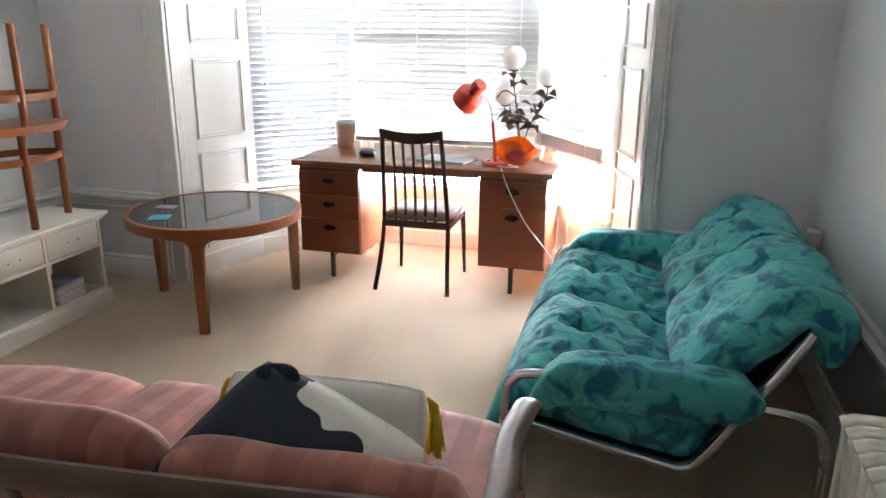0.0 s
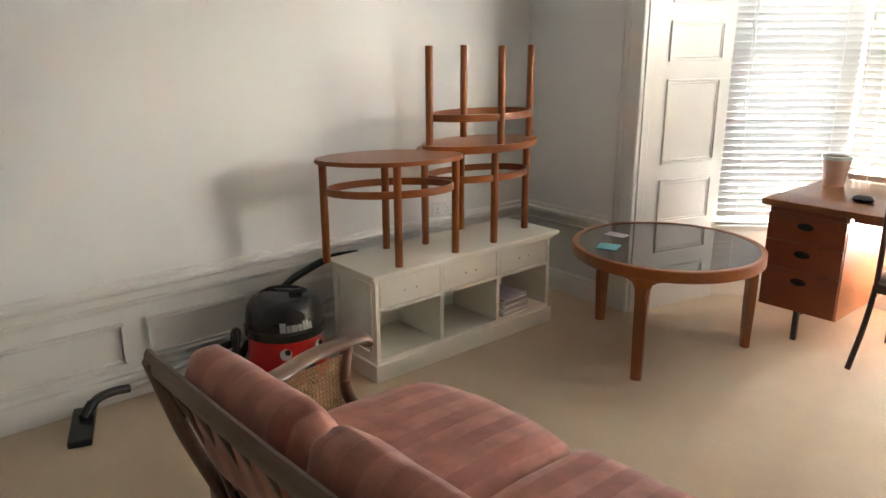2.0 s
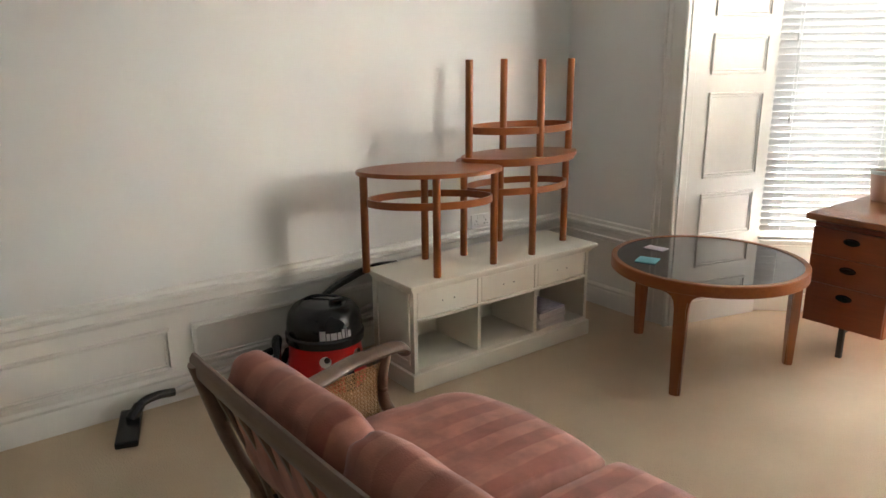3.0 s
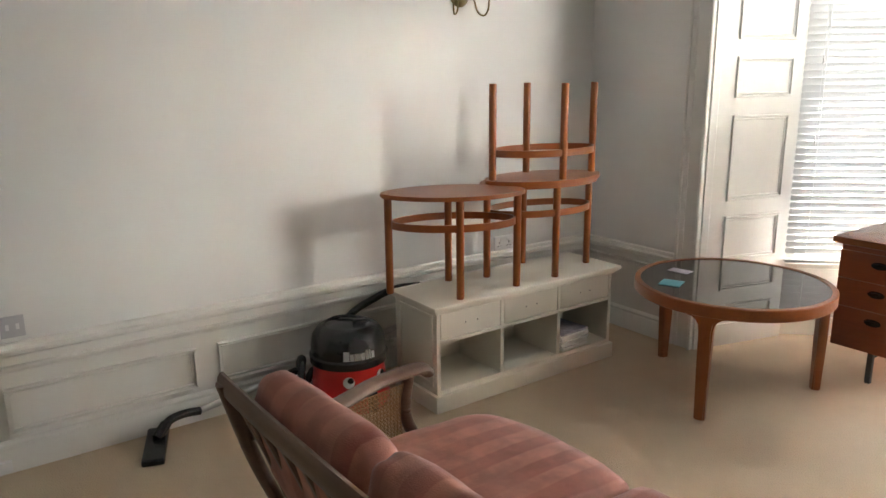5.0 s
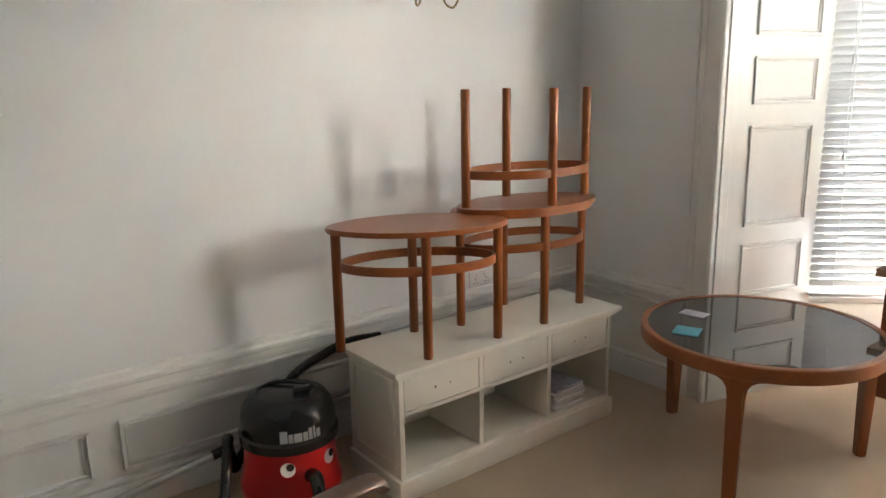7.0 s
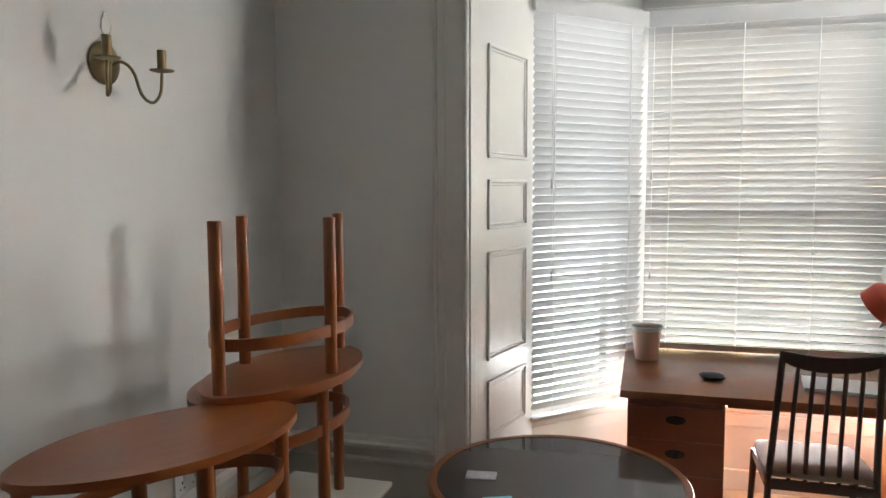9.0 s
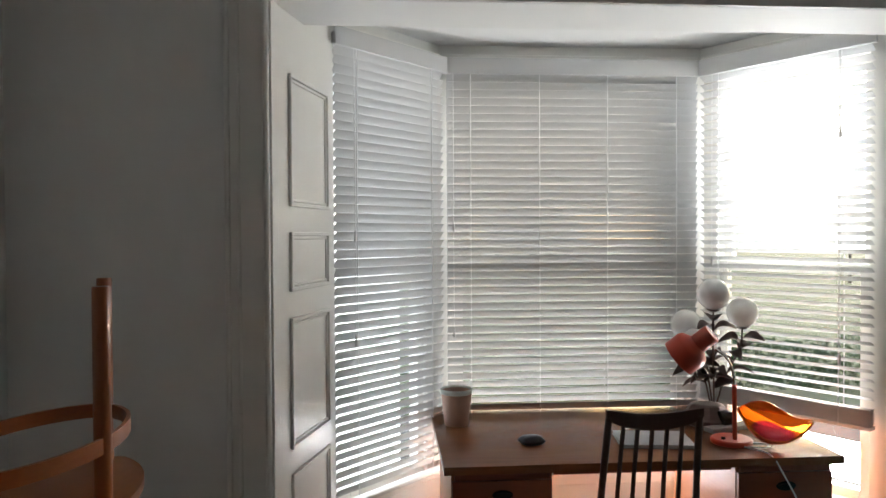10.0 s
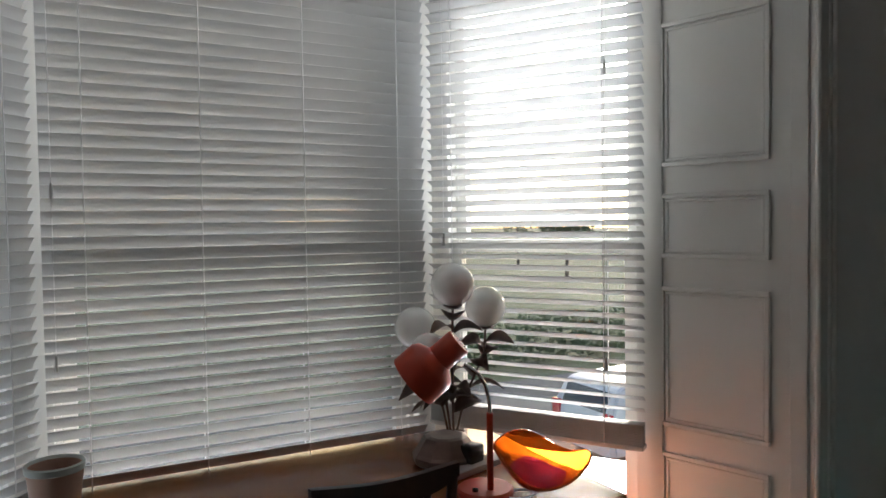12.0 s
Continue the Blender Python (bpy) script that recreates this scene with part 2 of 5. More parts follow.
def cushion(sx, sy, sz, n=14, square=4.0, puff=0.35, wrinkle=0.006, seed=0.0, tuft=(), bend=None, freq=7.0, ex=8.0, ey=8.0, rim=0.16):
    """A stuffed cushion of the full size sx, sy, sz about its centre; tufts are (x, y, depth, radius) on its top."""
    bm = bmesh.new()
    bmesh.ops.create_cube(bm, size=2)
    bmesh.ops.subdivide_edges(bm, edges=bm.edges[:], cuts=n, use_grid_fill=True)
    for v in bm.verts:
        x, y, z = v.co
        ax, ay = abs(x), abs(y)
        edge = max(0.0, 1 - ax ** square) ** 0.5 * max(0.0, 1 - ay ** square) ** 0.5
        th = (1 - puff) * min(1.0, (max(0.0, 1 - ax ** ex) * max(0.0, 1 - ay ** ey)) ** 0.42) + puff * edge
        rr = 1 - 0.06 * z * z
        zz = z * (rim + (1 - rim) * th)
        px = x * (1 - 0.05 * ay ** 3) * (rr if ax > 0.99 else 1) * sx / 2
        py = y * (1 - 0.05 * ax ** 3) * (rr if ay > 0.99 else 1) * sy / 2
        pz = zz * sz / 2
        if z > 0:
            for tx, ty, dep, rad in tuft:
                d2 = ((px - tx) ** 2 + (py - ty) ** 2) / rad ** 2
                ang = math.atan2(py - ty, px - tx)
                pz -= dep * math.exp(-d2) * (1 + 0.25 * math.cos(7 * ang)) + dep * 0.16 * math.exp(-d2 / 7) * math.cos(9 * ang + tx * 40)
        q = Vector((px * freq + seed, py * freq + seed * 3, pz * freq))
        w = noise.noise(q) + 0.5 * noise.noise(q * 2.7)
        v.co = Vector((px, py, pz)) + Vector((0.4 * w, 0.4 * noise.noise(q + Vector((9, 9, 9))), w)) * wrinkle
    if bend:
        for v in bm.verts:
            v.co = bend(v.co)
    bmesh.ops.smooth_vert(bm, verts=bm.verts[:], factor=0.5, use_axis_x=True, use_axis_y=True, use_axis_z=True)
    return bm


def stuffed_roll(sx, sy, sz, n=18, power=2.5, wrinkle=0.008, seed=0.0):
    """A plump cushion, round in section across its length along x, with soft ends and gathers that fan out from them."""
    bm = bmesh.new()
    bmesh.ops.create_cube(bm, size=2)
    bmesh.ops.subdivide_edges(bm, edges=bm.edges[:], cuts=n, use_grid_fill=True)
    for v in bm.verts:
        x, y, z = v.co
        m = max(abs(y), abs(z), 1e-6)
        round_off = m / (abs(y) ** power + abs(z) ** power) ** (1 / power) if m > 1e-5 else 1.0
        section = 1 - 0.24 * abs(x) ** 9
        end = 1 - 0.09 * m ** 3 * abs(x) ** 9
        px, py, pz = x * end * sx / 2, y * round_off * section * sy / 2, z * round_off * section * sz / 2
        q = Vector((px * 8 + seed, py * 8 + seed * 3, pz * 8))
        angle = math.atan2(z, y)
        gather = max(0.0, abs(x) - 0.45) ** 1.5 * math.sin(9 * angle + seed + 5 * noise.noise(q * 0.4)) * 0.010
        w = (noise.noise(q) + 0.5 * noise.noise(q * 2.6)) * wrinkle + gather
        d = Vector((0, y, z)).normalized() if m > 1e-3 else Vector((0, 0, 0))
        v.co = Vector((px + 0.4 * w, py, pz)) + d * w
    bmesh.ops.smooth_vert(bm, verts=bm.verts[:], factor=0.5, use_axis_x=True, use_axis_y=True, use_axis_z=True)
    return bm


# ---- plan of the room ----
XL, XR, YW, YB, ZC = -3.46, 0.80, 4.19, -1.6, 2.95
OL, OR, OT, ZBAY = -2.62, 0.0, 2.386, 2.545
L0, C1, C2, R0 = (-2.465, 4.773), (-1.960, 5.294), (-0.67, 5.294), (-0.215, 4.61)
SEGS = {"left": (L0, C1), "centre": (C1, C2), "right": (C2, R0)}
SILL = 0.44


def seg_frame(name):
    """The pose whose x runs along the window, y outwards and whose origin is the window's start; and the window's length."""
    (ax, ay), (bx, by) = SEGS[name]
    return pose(ax, ay, 0, 0, 0, math.degrees(math.atan2(by - ay, bx - ax))), math.hypot(bx - ax, by - ay)


struct("floor", box(XL - 0.2, XR + 0.2, YB - 0.2, 5.8, -0.1, 0.0), CARPET)
struct("ceiling", box(XL - 0.2, XR + 0.2, YB - 0.2, YW + 0.3, ZC, ZC + 0.1), CEIL)
struct("wall_left", box(XL - 0.2, XL, YB - 0.2, YW + 0.3, 0, ZC), WALL)
struct("wall_right", box(XR, XR + 0.2, YB - 0.2, YW + 0.3, 0, ZC), WALL)
struct("wall_back", box(XL, XR, YB - 0.2, YB, 0, ZC), WALL)
struct("wall_window_west", box(XL, OL, YW, YW + 0.3, 0, ZC), WALL)
struct("wall_window_east", box(OR, XR, YW, YW + 0.3, 0, ZC), WALL)
struct("wall_lintel", box(OL, OR, YW, YW + 0.3, OT, ZC), WALL)
bay_plan = [(OL - 0.2, YW + 0.3), (OR + 0.2, YW + 0.3), (R0[0] + 0.45, R0[1] + 0.15), (C2[0] + 0.3, C2[1] + 0.45), (C1[0] - 0.3, C1[1] + 0.45), (L0[0] - 0.45, L0[1] + 0.15)]
struct("bay_ceiling", prism(bay_plan, ZBAY, ZBAY + 0.08), CEIL)

DADO = [(0, 0.385), (0.012, 0.385), (0.012, 0.416), (0.028, 0.424), (0.036, 0.436), (0.036, 0.444), (0.014, 0.446), (0.014, 0.480), (0.042, 0.492), (0.054, 0.500), (0.054, 0.514), (0.026, 0.517), (0.022, 0.534), (0, 0.537)]
SKIRT = [(0, 0), (0.028, 0), (0.028, 0.095), (0.020, 0.105), (0.022, 0.118), (0.010, 0.132), (0, 0.134)]


def wainscot(name, a, b, out, panels):
    """Skirting, dado rail and raised panel mouldings on a wall from a to b."""
    struct("baseboard_" + name, extrude_profile(SKIRT, a, b, out), TRIM)
    struct("dado_rail_" + name, extrude_profile(DADO, a, b, out), TRIM)
    struct("dado_panel_" + name, extrude_profile([(0, 0.130), (0.006, 0.130), (0.006, 0.39), (0, 0.39)], a, b, out), TRIM)
    av, bv, o = Vector(a), Vector(b), Vector(out)
    d = (bv - av).normalized()
    bm = bmesh.new()
    for s0, s1 in panels:
        for k, w, zz in ((0, 0.012, 0.030), (1, 0.010, 0.018)):
            e = 0.017 * k
            z0, z1 = 0.155 + e, 0.352 - e
            p, q = s0 + e, s1 - e
            for t0, t1, y0, y1 in ((p, q, z0, z0 + w), (p, q, z1 - w, z1), (p, p + w, z0 + w, z1 - w), (q - w, q, z0 + w, z1 - w)):
                extrude_profile([(0.006, y0), (zz, y0 + 0.002), (zz, y1 - 0.002), (0.006, y1)], av + d * t0, av + d * t1, out, bm)
    if panels:
        struct("dado_moulding_" + name, bm, TRIM, smooth=False)


wainscot("left", (XL, YB), (XL, YW), (1, 0), [(0.7, 2.40), (2.50, 3.255), (3.355, 5.65)])
wainscot("window_west", (XL + 0.047, YW), (OL - 0.145, YW), (0, -1), [])
wainscot("window_east", (OR + 0.145, YW), (XR - 0.047, YW), (0, -1), [])
wainscot("right", (XR, YB), (XR, YW), (-1, 0), [])

# architrave on both sides of the bay and across its top
for side, x, s, aw in (("west", OL, -1, 0.14), ("east", OR, 1, 0.088)):
    bm = box(min(x, x + s * aw), max(x, x + s * aw), YW - 0.018, YW, 0, OT + 0.1, 0.004)
    tube([(x + s * 0.008, YW - 0.022, 0.0), (x + s * 0.008, YW - 0.022, OT)], 0.010, 10, bm)
    tube([(x + s * (aw - 0.006), YW - 0.02, 0.0), (x + s * (aw - 0.006), YW - 0.02, OT + 0.1)], 0.009, 10, bm)
    tube([(x + s * aw * 0.7, YW - 0.018, 0.0), (x + s * aw * 0.7, YW - 0.018, OT + 0.1)], 0.006, 8, bm)
    struct("trim_" + side, bm, TRIM)
struct("trim_head", box(OL - 0.02, OR + 0.02, YW - 0.016, YW - 0.001, OT, OT + 0.05, 0.004), TRIM)


def shutter(name, a, b, flip):
    """The panelled box of folded shutters that lines a side of the bay, from the room's edge a to the window's edge b."""
    d = Vector(b) - Vector(a)
    w = d.length
    m = pose(a[0], a[1], 0, 0, 0, math.degrees(math.atan2(d.y, d.x)))
    s = -1 if flip else 1
    bm = box(0, w, min(0, s * 0.30), max(0, s * 0.30), 0.13, ZBAY - 0.002, 0.0)
    box(0, w, min(-s * 0.012, s * 0.30), max(-s * 0.012, s * 0.30), 0, 0.13, 0.003, bm)
    box(0.0, 0.05, min(-s * 0.008, s * 0.02), max(-s * 0.008, s * 0.02), 0.13, OT + 0.1, 0.003, bm)
    p0, p1 = (0.155, w - 0.088) if not flip else (0.108, w - 0.087)
    bm.transform(m)
    ob = struct("shutter_" + name, bm, TRIM, smooth=False)
    fr = bmesh.new()
    for z0, z1 in ((0.17, 0.42), (0.505, 0.760), (0.848, 1.313), (1.408, 1.618), (1.708, 2.175)):
        for e, h, q in ((0, 0.012, 0.014), (0.017, 0.006, 0.010)):
            for u0, u1, v0, v1 in ((p0 + e, p1 - e, z0 + e, z0 + e + q), (p0 + e, p1 - e, z1 - e - q, z1 - e), (p0 + e, p0 + e + q, z0 + e + q, z1 - e - q), (p1 - e - q, p1 - e, z0 + e + q, z1 - e - q)):
                box(u0, u1, min(0, -s * h), max(0, -s * h), v0, v1, 0.002, fr, 1)
    fr.transform(m)
    struct("shutter_panel_" + name, fr, TRIM, smooth=False)


shutter("west", (OL, YW + 0.002), (-2.455, 4.80), False)
shutter("east", (OR, YW + 0.002), (-0.155, 4.72), True)

# ---- bay windows ----


def slat_mesh(length):
    own = bmesh.new()
    rows = []
    for k in range(5):
        u = -1 + k / 2
        rows.append([own.verts.new((x, u * 0.0225, 0.0022 * (1 - u * u))) for x in (0, length)])
    low = [[own.verts.new((v.co.x, v.co.y, v.co.z - 0.0016)) for v in r] for r in rows]
    for k in range(4):
        own.faces.new([rows[k][0], rows[k][1], rows[k + 1][1], rows[k + 1][0]])
        own.faces.new([low[k + 1][0], low[k + 1][1], low[k][1], low[k][0]])
    own.faces.new([rows[0][1], rows[0][0], low[0][0], low[0][1]])
    own.faces.new([rows[4][0], rows[4][1], low[4][1], low[4][0]])
    for e in (0, 1):
        own.faces.new([r[e] for r in rows] + [r[e] for r in reversed(low)])
    return finish(own, SLAT, "slat", True)


def blind(name, tilt, top, bottom, cords, toggles, label, z_rail=None):
    m, length = seg_frame(name)
    th = thing("venetian_blind", m, label, "blind", "venetian blinds in the bay")
    part("valance", box(-0.008, length + 0.008, -0.042, -0.03, top, top + 0.078, 0.004), SLAT, th)
    part("headrail", box(0.01, length - 0.01, -0.028, 0.028, top + 0.01, top + 0.06, 0.003), SLAT, th)
    me = slat_mesh(length - 0.03)
    pitch = 0.0385
    count = int((top - bottom) / pitch)
    for k in range(count):
        s = new("slat", me)
        s.parent = th
        s.matrix_basis = pose(0.015, 0, top - 0.012 - k * pitch, -tilt + 1.2 * math.sin(k * 2.3), 0, 0)
    z_low = bottom if z_rail is None else z_rail
    if z_rail is not None:
        for k in range(int((bottom - z_rail) / 0.006)):
            s = new("slat", me)
            s.parent = th
            s.matrix_basis = pose(0.015, 0.001 * (k % 3), z_rail + 0.002 + k * 0.0052, 2, 0, 0)
    part("bottom_rail", box(0.012, length - 0.012, -0.026, 0.026, z_low - 0.022, z_low - 0.004, 0.005), SLAT, th)
    for u in cords:
        for y in (-0.0275, 0.0275):
            part("ladder_cord", tube([(u, y, z_low - 0.01), (u, y, top)], 0.0019, 6), WHITE, th)
    for u, z in toggles:
        part("pull_cord", tube([(u, -0.036, z + 0.02), (u, -0.034, top + 0.01)], 0.0011, 6), WHITE, th)
        part("toggle", lathe([(0.0, 0.045), (0.0035, 0.045), (0.0065, 0.0), (0.0, 0.0)], 10, m=pose(u, -0.036, z - 0.02)), GREYTUBE, th)
    return th


def window(name):
    m, w = seg_frame(name)
    top = OT + 0.06
    th = tagged(new("window_" + name), kind="structure")
    th.matrix_world = m
    y0 = 0.07
    for x0, x1 in ((-0.03, 0.055), (w - 0.055, w + 0.03)):
        part("frame_side", box(x0, x1, y0, y0 + 0.12, SILL, top, 0.004), TRIM, th)
    part("frame_top", box(0.055, w - 0.055, y0, y0 + 0.12, top - 0.07, top, 0.004), TRIM, th)
    part("sill", box(-0.02, w + 0.02, 0.035, 0.30, SILL - 0.03, SILL, 0.006), TRIM, th)
    mid = 1.44
    for z0, z1, y in ((SILL, mid + 0.03, y0 + 0.02), (mid - 0.02, top - 0.07, y0 + 0.065)):
        bm = box(0.055, 0.10, y, y + 0.04, z0, z1, 0.004)
        box(w - 0.10, w - 0.055, y, y + 0.04, z0, z1, 0.004, bm)
        box(0.10, w - 0.10, y, y + 0.04, z0, z0 + 0.045, 0.004, bm)
        box(0.10, w - 0.10, y, y + 0.04, z1 - 0.045, z1, 0.004, bm)
        part("sash", bm, TRIM, th)
        g = part("pane", box(0.10, w - 0.10, y + 0.018, y + 0.022, z0 + 0.045, z1 - 0.045), PANE, th)
        g.visible_shadow = False
    bm = box(-0.1, w + 0.1, 0.05, 0.34, 0, SILL - 0.031)
    box(-0.0, w - 0.0, 0.040, 0.05, SILL - 0.10, SILL - 0.032, 0.003, bm)
    box(0.0, w - 0.0, 0.030, 0.05, 0, 0.11, 0.004, bm)
    bm.transform(m)
    struct("bay_wall_" + name, bm, TRIM, smooth=False)
    bm = box(-0.1, w + 0.1, 0.05, 0.34, top, ZBAY)
    box(0, w, 0.02, 0.05, top + 0.02, top + 0.05, 0.006, bm)
    bm.transform(m)
    struct("bay_head_" + name, bm, TRIM, smooth=False)
    return th


for n_ in SEGS:
    window(n_)
for n_, (px, py) in (("west", C1), ("east", C2)):
    struct("bay_post_" + n_, box(px - 0.035, px + 0.035, py + 0.022, py + 0.09, SILL, OT + 0.06, 0.008), TRIM)
LEN = {k: seg_frame(k)[1] for k in SEGS}
BLINDS = [
    blind("left", 57, OT, 0.48, (0.12, LEN["left"] - 0.12), ((0.10, 1.60), (0.10, 1.16)), "white slatted venetian blind almost closed in the angled bay window"),
    blind("centre", 54, OT, 0.73, (0.13, 0.47, 0.81, LEN["centre"] - 0.13), ((0.045, 1.64), (0.045, 1.13)), "wide white slatted venetian blind almost closed behind the desk"),
    blind("right", 27, OT, 0.88, (0.12, LEN["right"] - 0.14), ((0.09, 1.47), (LEN["right"] - 0.13, 2.03), (LEN["right"] - 0.13, 1.06)), "white slatted venetian blind half open, letting the street light through", 0.80),
]
# daylight that enters under the blinds, and through the upper part of the open one
for n_, z_, h_, watts in (("left", 1.42, 1.90, 4.2), ("centre", 1.60, 1.56, 0.35), ("centre_low", 0.54, 0.16, 5), ("right_low", 0.56, 0.20, 5), ("right", 1.95, 0.86, 3.6)):
    m_, w_ = seg_frame(n_.split("_")[0])
    lamp = new("sky_light_" + n_, bpy.data.lights.new("sky_light_" + n_, "AREA"))
    lamp.data.shape, lamp.data.size, lamp.data.size_y, lamp.data.energy = "RECTANGLE", w_ - 0.14, h_, watts
    lamp.data.color = (0.95, 0.98, 1.0)
    low = n_.endswith("low")
    lamp.data.spread = radians(140 if low else 180)
    lamp.matrix_world = m_ @ pose(w_ / 2, 0.24, z_, 80 if low else 90, 0, 180)

# ---- outdoors ----
LAWN = mat("grass", (0.07, 0.11, 0.035), 0.9, scale=2, second=(0.04, 0.07, 0.02))
ROAD = mat("asphalt", (0.11, 0.11, 0.11), 0.9, vary=0.1)
PAVING = mat("paving", (0.50, 0.48, 0.45), 0.85, vary=0.1, scale=3)
RENDERED = mat("pale_render", (0.68, 0.66, 0.61), 0.8, vary=0.05)
LEAVES = mat("foliage", (0.07, 0.12, 0.03), 0.7, scale=3, second=(0.03, 0.055, 0.015))
BARK = mat("bark", (0.10, 0.08, 0.06), 0.9, vary=0.2, scale=20)
SLATE = mat("roof_slate", (0.10, 0.10, 0.11), 0.7, vary=0.1)
DARKPANE = mat("far_window", (0.05, 0.06, 0.07), 0.1, vary=0.05)
tagged(part("ground", box(-400, 400, 5.9, 900, -2.9, -2.7), LAWN), kind="structure")
tagged(part("pavement", box(-60, 60, 5.95, 11.4, -2.7, -2.58), PAVING), kind="structure")
tagged(part("road", box(-60, 60, 11.4, 19, -2.7, -2.68), ROAD), kind="structure")


def foliage(n, rx, ry, rz, size, seed):
    rnd = random.Random(seed)
    vs, fs = [], []
    for _ in range(n):
        while True:
            p = Vector((rnd.uniform(-1, 1), rnd.uniform(-1, 1), rnd.uniform(-1, 1)))
            if 0.3 < p.length < 1 - 0.25 * noise.noise(p * 2.3 + Vector((seed, 0, 0))):
                break
        c = Vector((p.x * rx, p.y * ry, p.z * rz))
        a = Vector((rnd.gauss(0, 1), rnd.gauss(0, 1), rnd.gauss(0, 1))).normalized() * size
        b = a.orthogonal().normalized() * size * 0.6
        i = len(vs)
        vs += [c - a, c + b, c + a, c - b]
        fs.append((i, i + 1, i + 2, i + 3))
    me = bpy.data.meshes.new("leaves")
    me.from_pydata([tuple(v) for v in vs], [], fs)
    me.materials.append(LEAVES)
    return me


def tree(x, y, h, seed):
    th = thing("tree", pose(x, y, -2.7), "broadleaf street tree in full green leaf", "tree", "street trees")
    bm = tube([(0, 0, 0), (0.05, 0, h * 0.3), (0, 0.05, h * 0.6)], (0.16, 0.06), 10)
    for k in range(6):
        a = k * 1.05
        tube([(0, 0, h * (0.3 + 0.04 * k)), (0.9 * math.cos(a), 0.9 * math.sin(a), h * (0.5 + 0.05 * k))], (0.05, 0.02), 7, bm)
    part("trunk", bm, BARK, th)
    cr = new("crown", foliage(2600, h * 0.30, h * 0.30, h * 0.30, 0.16, seed))
    cr.parent, cr.location = th, (0, 0, h * 0.66)


for k, (x, y, h) in enumerate(((-15, 74, 9.6), (3, 66, 8.6), (22, 60, 7.6), (38, 62, 8.8), (58, 50, 8.0), (-32, 70, 9.8), (47, 38, 7.0), (74, 44, 8.4), (30, 44, 6.4))):
    tree(x, y, h, k + 3)
hedge = tagged(new("hedge", foliage(9000, 14, 0.7, 0.75, 0.09, 31)), "clipped green hedge along the pavement edge", "hedge", kind="stuff")
hedge.location = (12, 21, -2.0)


def terrace(x, y, turn, label):
    th = thing("house", pose(x, y, -2.7, 0, 0, turn), label, "house", "houses across the street")
    part("wall", box(-7, 7, 0, 8, 0, 6.2), RENDERED, th)
    part("roof", prism([(-7.3, -0.3), (7.3, -0.3), (7.3, 8.3), (-7.3, 8.3)], 6.2, 6.35), SLATE, th)
    part("roof_slope", extrude_profile([(-0.3, 6.35), (4, 8.6), (8.3, 6.35)], (-7.3, 0), (7.3, 0), (0, 1)), SLATE, th, smooth=False)
    for fx in (-5.3, -2.6, 0, 2.6, 5.3):
        for fz in (1.0, 3.8):
            w = part("window", box(fx - 0.6, fx + 0.6, -0.05, 0.0, fz, fz + 1.5, 0.02), TRIM, th)
            part("window_pane", box(fx - 0.52, fx + 0.52, -0.06, -0.051, fz + 0.08, fz + 1.42), DARKPANE, w)


def car(x, y, label):
    """A hatchback whose tail is at x and which points along x."""
    th = thing("car", pose(x, y, -2.68), label, "car")
    side = [(0.05, 0.30), (0.0, 0.55), (0.03, 0.95), (0.20, 1.38), (0.42, 1.46), (1.6, 1.48), (2.1, 1.40), (2.85, 0.98), (3.75, 0.84), (4.0, 0.62), (4.0, 0.30)]
    bm = bmesh.new()
    rows = [[bm.verts.new((px, w * (0.83 if pz < 1.0 else 0.83 - 0.32 * (pz - 1.0)), pz)) for px, pz in side] for w in (-1, 1)]
    bm.faces.new(rows[0]), bm.faces.new(rows[1])
    for k in range(len(side)):
        j = (k + 1) % len(side)
        bm.faces.new([rows[0][k], rows[0][j], rows[1][j], rows[1][k]])
    bmesh.ops.recalc_face_normals(bm, faces=bm.faces[:])
    bmesh.ops.bevel(bm, geom=bm.edges[:], offset=0.05, segments=2, affect="EDGES")
    part("body", bm, CARWHITE, th, "glossy white body")
    part("rear_window", box(-0.01, 0.01, -0.58, 0.58, 0, 0.36, 0.004), DARKPANE, th, at=pose(0.055, 0, 1.0, 0, 22, 0))
    part("windscreen", box(-0.01, 0.01, -0.62, 0.62, 0, 0.72, 0.004), DARKPANE, th, at=pose(2.80, 0, 1.02, 0, -61, 0))
    for w in (-1, 1):
        for x0, x1 in ((0.45, 1.20), (1.28, 2.15)):
            part("side_window", box(x0, x1, -0.008, 0.008, 1.03, 1.36, 0.004), DARKPANE, th, at=pose(0, w * 0.775, 0))
        part("tail_lamp", box(-0.02, 0.05, w * 0.70 - 0.10, w * 0.70 + 0.10, 0.72, 1.02, 0.015), TAILRED, th, "red tail lamp")
        for wx in (0.72, 3.25):
            m = pose(wx, w * 0.76, 0.31, 90, 0, 0)
            wheel = part("wheel", lathe([(0, -0.09), (0.27, -0.09), (0.31, -0.06), (0.31, 0.06), (0.27, 0.09), (0, 0.09)], 24, m=m), BLACK, th)
            part("hub_cap", lathe([(0, -0.10), (0.18, -0.098), (0.18, 0.098), (0, 0.10)], 18, m=m), GREYTUBE, wheel)
    part("number_plate", box(-0.02, 0.02, -0.26, 0.26, 0.60, 0.71, 0.004), PLATE, th, "plain yellow plate")
    part("bumper", box(-0.06, 0.10, -0.80, 0.80, 0.32, 0.54, 0.03), CARWHITE, th)


